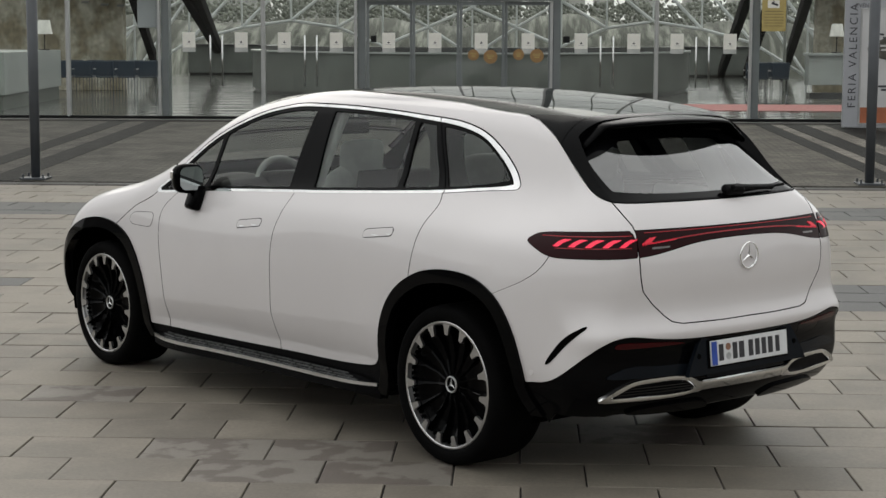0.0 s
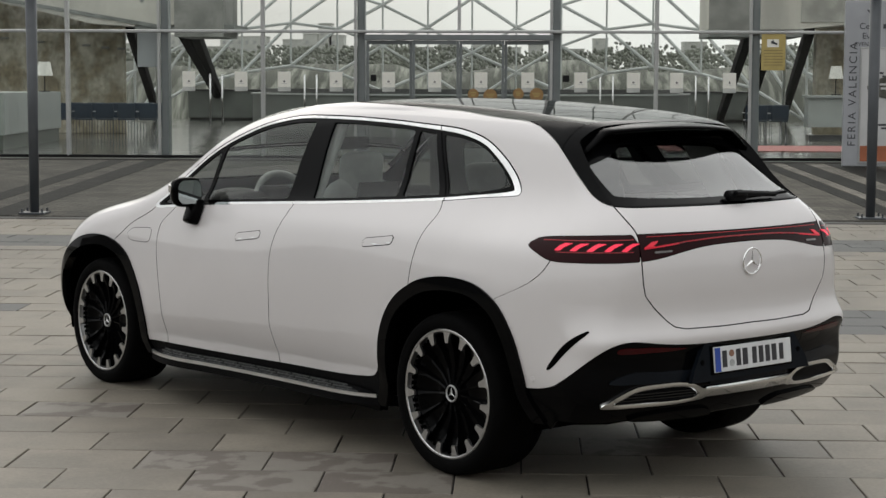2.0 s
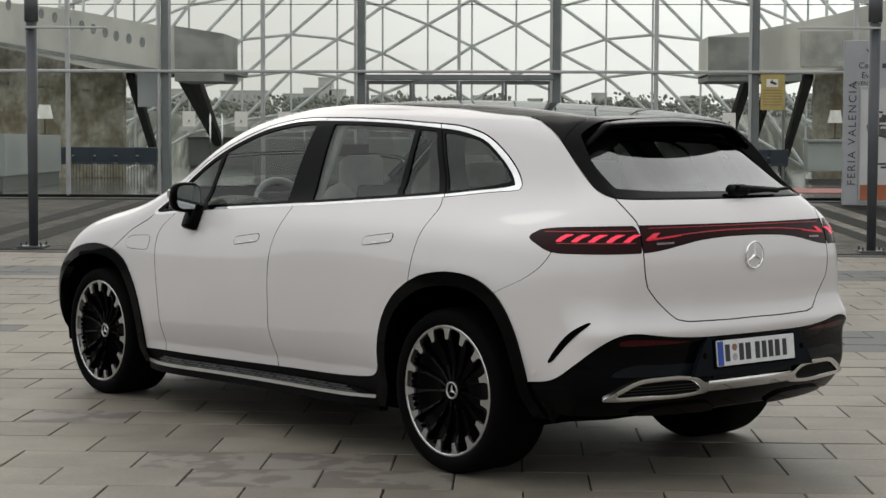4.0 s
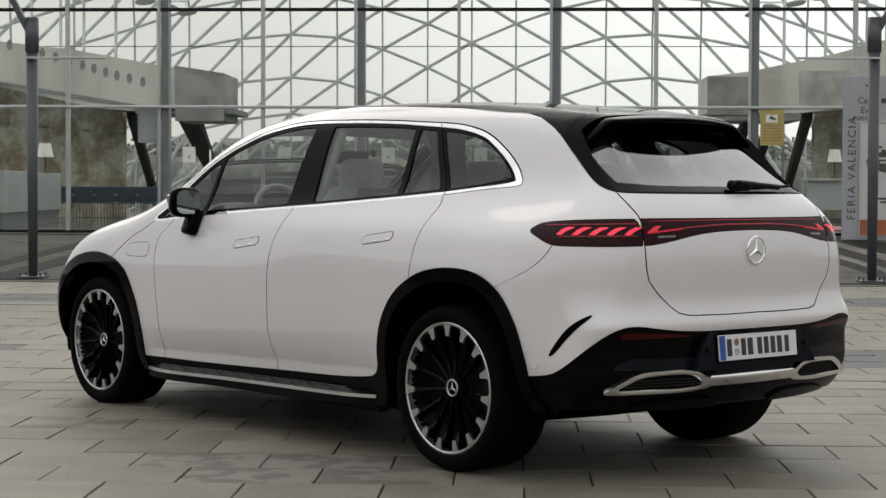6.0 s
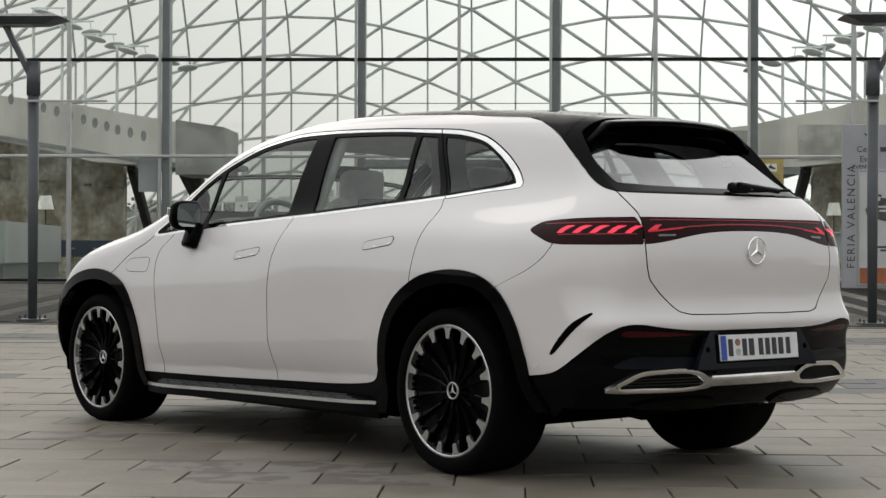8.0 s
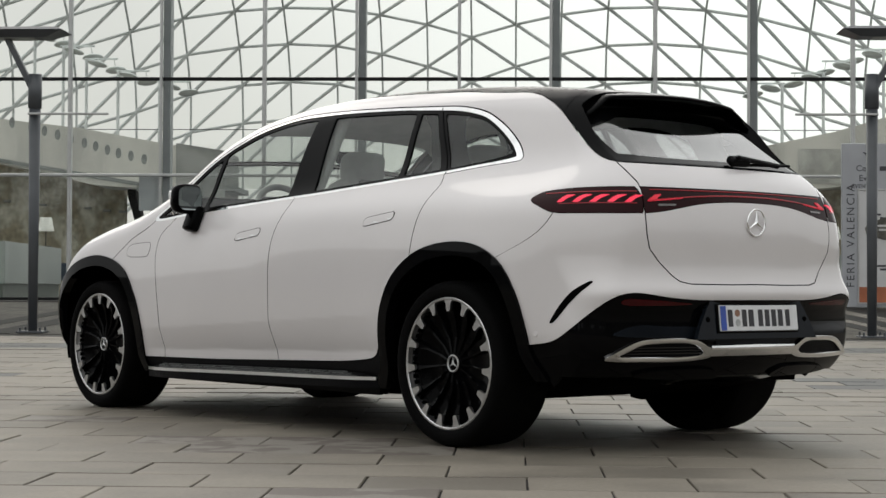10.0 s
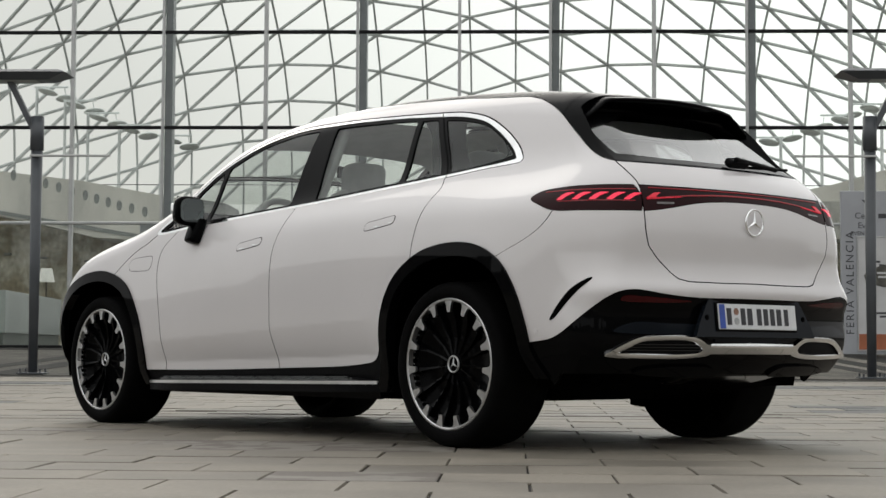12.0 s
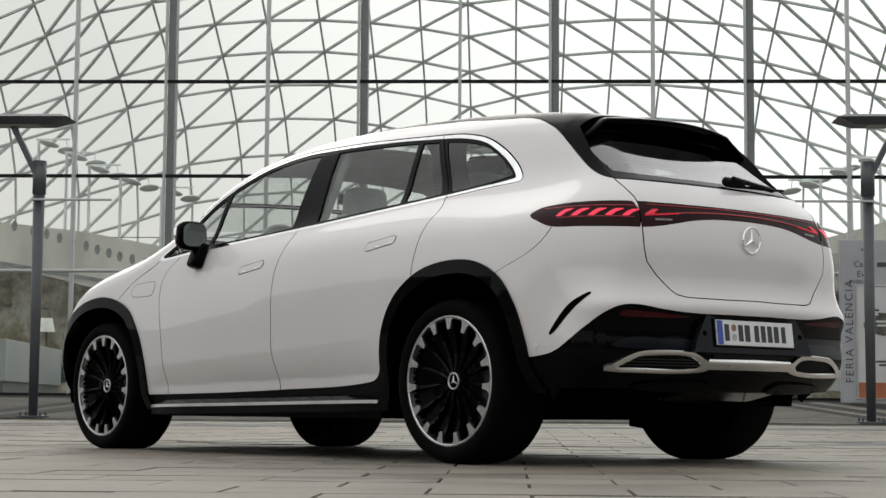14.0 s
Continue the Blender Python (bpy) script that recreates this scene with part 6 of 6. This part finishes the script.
# wheels
def make_wheel():
    w = new("wheel")
    w.parent = car
    tyre = []
    for r, h in ((0.298, 0.018), (0.304, 0.026), (0.318, 0.033), (0.345, 0.033), (0.364, 0.023), (0.3725, 0.005), (0.3755, -0.02), (0.376, -0.13), (0.3755, -0.24), (0.372, -0.262), (0.35, -0.285), (0.31, -0.28), (0.296, -0.26)):
        tyre.append((r, h))
    part("tyre", lathe(tyre, 96), RUBBER, w, "black low-profile tyre", smooth=True)
    part("rim_ring", lathe([(0.3005, 0.022), (0.3005, 0.010), (0.292, -0.01), (0.279, -0.012), (0.2845, 0.010), (0.2865, 0.021), (0.291, 0.0245), (0.297, 0.0245)], 96), POLISHED, w, "machined alloy rim edge", smooth=False)
    part("rim_barrel", lathe([(0.282, 0.0), (0.270, -0.05), (0.262, -0.22), (0.275, -0.24), (0.29, -0.2), (0.289, -0.02)], 64), LINER, w, smooth=True)
    disc = lathe([(0.0, -0.13), (0.20, -0.13), (0.20, -0.16), (0.0, -0.16)], 48)
    part("brake_disc", disc, material("dark iron", (0.015, 0.015, 0.016), 0.5, 0.6), w)
    part("wheel_back", lathe([(0.0, -0.172), (0.272, -0.172), (0.272, -0.176), (0.0, -0.176)], 48), LINER, w)
    part("wheel_face", lathe([(0.05, -0.020), (0.12, -0.040), (0.20, -0.038), (0.245, -0.020), (0.283, -0.008), (0.283, -0.03), (0.20, -0.06), (0.05, -0.06)], 64), DEEP_BLACK, w, smooth=True)
    # one black blade and one bright tip, repeated round the hub
    bm = bmesh.new()
    for width, r, h, d in ((0.007, 0.045, -0.020, 0.02), (0.006, 0.12, -0.030, 0.02), (0.008, 0.20, -0.018, 0.02), (0.018, 0.245, 0.004, 0.025), (0.026, 0.283, 0.012, 0.025)):
        for s, hh in ((-1, h), (1, h + 0.004), (1, h - d), (-1, h - d)):
            bm.verts.new((s * width / 2 * (1.6 if s > 0 else 1.0), hh, r))
    bm.verts.ensure_lookup_table()
    v = list(bm.verts)
    for k in range(4):
        a, b = v[4 * k:4 * k + 4], v[4 * k + 4:4 * k + 8]
        for i in range(4):
            bm.faces.new((a[i], a[(i + 1) % 4], b[(i + 1) % 4], b[i]))
    bm.faces.new(v[:4])
    bm.faces.new(v[-4:][::-1])
    blade = part("spoke", bm, PIANO_BLACK, w)
    tip = part("spoke_tip", prism([(-0.0115, 0.240), (-0.009, 0.236), (0.009, 0.236), (0.0115, 0.240), (0.0165, 0.268), (0.021, 0.280), (0.030, 0.2865), (-0.030, 0.2865), (-0.021, 0.280), (-0.0165, 0.268)], -0.014), POLISHED, w)
    tip.location = (0, 0.0225, 0)
    for k in range(1, 15):
        again(blade, "spoke", Matrix.Rotation(2 * math.pi * k / 15, 4, "Y"), w)
        again(tip, "spoke_tip", Matrix.Rotation(2 * math.pi * k / 15, 4, "Y") @ Matrix.Translation((0, 0.0225, 0)), w)
    part("hub", lathe([(0.0, -0.012), (0.036, -0.013), (0.042, -0.016), (0.052, -0.032), (0.066, -0.06), (0.0, -0.06)], 40), DEEP_BLACK, w, smooth=True)
    badge(0.036, "hub_badge", w, pose(0, -0.010, 0, 0, 0, 180))
    for k in range(5):
        a = 2 * math.pi * k / 5
        part("wheel_bolt", box((0.018, 0.02, 0.018), pose(0.075 * math.cos(a), -0.04, 0.075 * math.sin(a)), 0.005), GLOSS_BLACK, w)
    return w


wheel = make_wheel()
wheel.location = (0, 0.915, 0.375)
for x, s in ((3.21, 1), (0, -1), (3.21, -1)):
    copy_thing(wheel, Matrix.Translation((x, s * 0.915, 0.375)) @ Matrix.Rotation(0 if s > 0 else math.pi, 4, "Z"))
for x in (0, 3.21):
    for s in (-1, 1):
        bm = bmesh.new()
        ring_a, ring_b = [], []
        for a in np.linspace(-15, 195, 40):
            c, z = 0.53 * math.cos(radians(a)), 0.41 + 0.53 * math.sin(radians(a))
            ring_a.append(bm.verts.new((x + c, s * 0.87, z)))
            ring_b.append(bm.verts.new((x + c, s * 0.52, z)))
        for i in range(39):
            bm.faces.new((ring_a[i], ring_a[i + 1], ring_b[i + 1], ring_b[i]))
        bm.faces.new(ring_b)
        part("wheel_liner", bm, LINER, car)

# cabin seen through the windows
part("cabin_floor", box((2.6, 1.02, 0.10), pose(1.2, 0, 0.42), 0.03), DARK_TRIM, car)
panel("headlining", both_sides(cuts(skin, outside(daylight, -0.004), lambda p: p[:, 0] - 2.08, lambda p: -0.36 - p[:, 0], lambda p: 1.44 - p[:, 2], lambda p: np.minimum(np.minimum(p[:, 0] - 0.05, 1.42 - p[:, 0]), 0.40 - np.abs(p[:, 1])))), HEADLINING, car, lift=-0.03, lip=0.0)
part("parcel_shelf", box((0.55, 1.20, 0.03), pose(-0.42, 0, 1.08), 0.01), LEATHER, car)
for s in (-1, 1):
    part("door_card", box((1.85, 0.05, 0.62), pose(1.52, s * 0.80, 0.83, s * -6, 0, 0), 0.02), DARK_TRIM, car)
    part("pillar_trim", box((0.12, 0.05, 0.52), pose(1.31, s * 0.665, 1.38, s * 22, -4, 0), 0.02), LEATHER, car)
    part("pillar_trim", box((0.16, 0.04, 0.42), pose(-0.22, s * 0.575, 1.40, s * 14, 26, 0), 0.02), LEATHER, car)
    part("luggage_trim", box((0.9, 0.05, 0.26), pose(-0.28, s * 0.62, 1.10, 0, 0, 0), 0.03), LEATHER, car)


def padded(stations, steps=24):
    """A padded shape through oval sections: centre x and z, half depth, half width."""
    bm = bmesh.new()
    rings = []
    for cx, z, hd, hw in stations:
        ring = []
        for a in np.linspace(0, 2 * math.pi, steps, endpoint=False):
            c, s = math.cos(a), math.sin(a)
            ring.append(bm.verts.new((cx + hd * math.copysign(abs(c) ** 0.7, c), hw * math.copysign(abs(s) ** 0.45, s), z)))
        rings.append(ring)
    for p, q in zip(rings, rings[1:]):
        for i in range(steps):
            bm.faces.new((p[i], p[(i + 1) % steps], q[(i + 1) % steps], q[i]))
    bm.faces.new(rings[0][::-1])
    bm.faces.new(rings[-1])
    return bm


def seat(x, y, width=0.50, head=0.128, top=1.432):
    o = new("seat")
    o.parent = car
    o.location = (x, y, 0)
    h = width / 2
    part("cushion", box((0.54, width, 0.20), pose(0.18, 0, 0.66, 0, -8, 0), 0.07, 4), LEATHER, o, smooth=True)
    part("backrest", padded([(-0.07, 0.66, 0.06, h * 0.85), (-0.09, 0.72, 0.09, h * 0.98), (-0.14, 0.95, 0.085, h), (-0.19, 1.13, 0.075, h * 0.97), (-0.22, 1.21, 0.07, h * 0.86), (-0.235, 1.26, 0.06, h * 0.72), (-0.245, 1.29, 0.04, h * 0.5)]), LEATHER, o, smooth=True)
    part("headrest", padded([(-0.25, 1.22, 0.04, head * 0.98), (-0.25, 1.26, 0.05, head), (-0.255, 0.5 * (1.27 + top), 0.055, head * 1.02), (-0.262, top - 0.035, 0.055, head), (-0.27, top - 0.012, 0.042, head * 0.90), (-0.275, top, 0.022, head * 0.66)]), LEATHER, o, smooth=True)
    return o


for y in (-0.39, 0.39):
    seat(1.62, y)
    seat(0.62, y, 0.48, 0.13, 1.41)
seat(0.62, 0.0, 0.30, 0.11, 1.38)
bm = bmesh.new()
add_box(bm, (0.62, 1.40, 0.26), pose(2.30, 0, 1.04, 0, 6, 0), 0.08, 3)
add_box(bm, (0.16, 0.34, 0.10), pose(2.08, 0.39, 1.17), 0.04, 3)
dome = bmesh.ops.create_uvsphere(bm, u_segments=24, v_segments=12, radius=1.0)["verts"]
bmesh.ops.transform(bm, matrix=Matrix.Translation((2.40, 0.50, 1.10)) @ Matrix.Diagonal((0.24, 0.22, 0.095, 1)), verts=dome)
part("dashboard", bm, DASH_BLACK, car, smooth=True)
bm = lathe([(0.180 + 0.019 * math.cos(a), 0.019 * math.sin(a)) for a in np.linspace(0, 2 * math.pi, 12, endpoint=False)], 40)
add_box(bm, (0.30, 0.02, 0.06), None, 0.01)
wheel_s = part("steering_wheel", bm, LEATHER, car, smooth=True)
wheel_s.matrix_local = pose(2.08, 0.39, 1.12, 0, 0, 90) @ pose(0, 0, 0, 25)
for s in (-1, 1):
    part("belt_guide", box((0.035, 0.02, 0.10), pose(1.30, s * 0.63, 1.45, s * 22, -4, 0), 0.006), DARK_TRIM, car)
part("cabin_mirror", box((0.03, 0.24, 0.07), pose(1.97, 0, 1.455), 0.015), DARK_TRIM, car)
for y in (-0.2, -0.42):
    part("headrest_screen", box((0.02, 0.26, 0.16), pose(1.235, y if y < -0.3 else 0.39, 1.20, 0, -14, 0), 0.008), DARK_TRIM, car)


# ---- paving slabs, the nearest as single pieces ----
SLAB_X, SLAB_Y, GAP_X, GAP_Y = 0.603, 0.4205, 0.008, 0.005


def slab_mesh(seed, mat):
    r = random.Random(seed)
    bm = bmesh.new()
    w, d, b = SLAB_X - GAP_X, SLAB_Y - GAP_Y, 0.003
    top = [bm.verts.new((sx * (w / 2 - b) + r.uniform(-0.002, 0.002), sy * (d / 2 - b) + r.uniform(-0.002, 0.002), 0.0)) for sx, sy in ((-1, -1), (1, -1), (1, 1), (-1, 1))]
    mid = [bm.verts.new((sx * w / 2, sy * d / 2, -b)) for sx, sy in ((-1, -1), (1, -1), (1, 1), (-1, 1))]
    low = [bm.verts.new((sx * w / 2, sy * d / 2, -0.03)) for sx, sy in ((-1, -1), (1, -1), (1, 1), (-1, 1))]
    bm.faces.new(top)
    for a, c in ((top, mid), (mid, low)):
        for i in range(4):
            j = (i + 1) % 4
            bm.faces.new((a[i], c[i], c[j], a[j]))
    me = bpy.data.meshes.new("slab")
    bmesh.ops.recalc_face_normals(bm, faces=bm.faces)
    bm.to_mesh(me)
    bm.free()
    me.materials.append(mat)
    return me


plain = [slab_mesh(k, SLAB) for k in range(4)]
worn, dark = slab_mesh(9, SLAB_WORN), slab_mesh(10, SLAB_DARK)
rng = random.Random(11)
rest = {False: ([], []), True: ([], [])}
for row in range(-105, 34):
    y = 8.09 + SLAB_Y * row
    shift = (-1.447 if row % 2 == 0 else -1.15) + SLAB_X / 2
    if y + SLAB_Y / 2 > KERB_Y - 0.01:
        continue
    for col in range(-40, 40):
        x = shift + SLAB_X * col
        z = rng.uniform(-0.0025, 0.0025)
        rise = plaza_z(y)
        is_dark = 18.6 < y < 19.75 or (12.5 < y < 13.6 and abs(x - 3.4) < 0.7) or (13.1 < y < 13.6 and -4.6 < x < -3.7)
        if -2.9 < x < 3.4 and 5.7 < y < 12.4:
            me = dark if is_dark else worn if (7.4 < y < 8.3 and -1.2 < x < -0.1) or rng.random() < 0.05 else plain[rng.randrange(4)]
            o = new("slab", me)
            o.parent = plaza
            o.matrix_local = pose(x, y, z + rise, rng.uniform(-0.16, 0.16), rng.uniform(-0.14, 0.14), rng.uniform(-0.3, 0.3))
        else:
            verts, faces = rest[is_dark]
            n = len(verts)
            w, d, b = (SLAB_X - GAP_X) / 2, (SLAB_Y - GAP_Y) / 2, 0.003
            near, far = plaza_z(y - d), plaza_z(y + d)
            verts += [(x - w + b, y - d + b, z + near), (x + w - b, y - d + b, z + near), (x + w - b, y + d - b, z + far), (x - w + b, y + d - b, z + far),
                      (x - w, y - d, near - 0.012), (x + w, y - d, near - 0.012), (x + w, y + d, far - 0.012), (x - w, y + d, far - 0.012)]
            faces += [(n, n + 1, n + 2, n + 3)] + [(n + i, n + 4 + i, n + 4 + (i + 1) % 4, n + (i + 1) % 4) for i in range(4)]
for is_dark, (verts, faces) in rest.items():
    me = bpy.data.meshes.new("slab_field")
    me.from_pydata(verts, [], faces)
    me.materials.append(SLAB_DARK if is_dark else SLAB)
    o = new("slab_field", me)
    o.parent = plaza
    tagged(o, "far dark slabs" if is_dark else "far sandy slabs", kind="stuff")
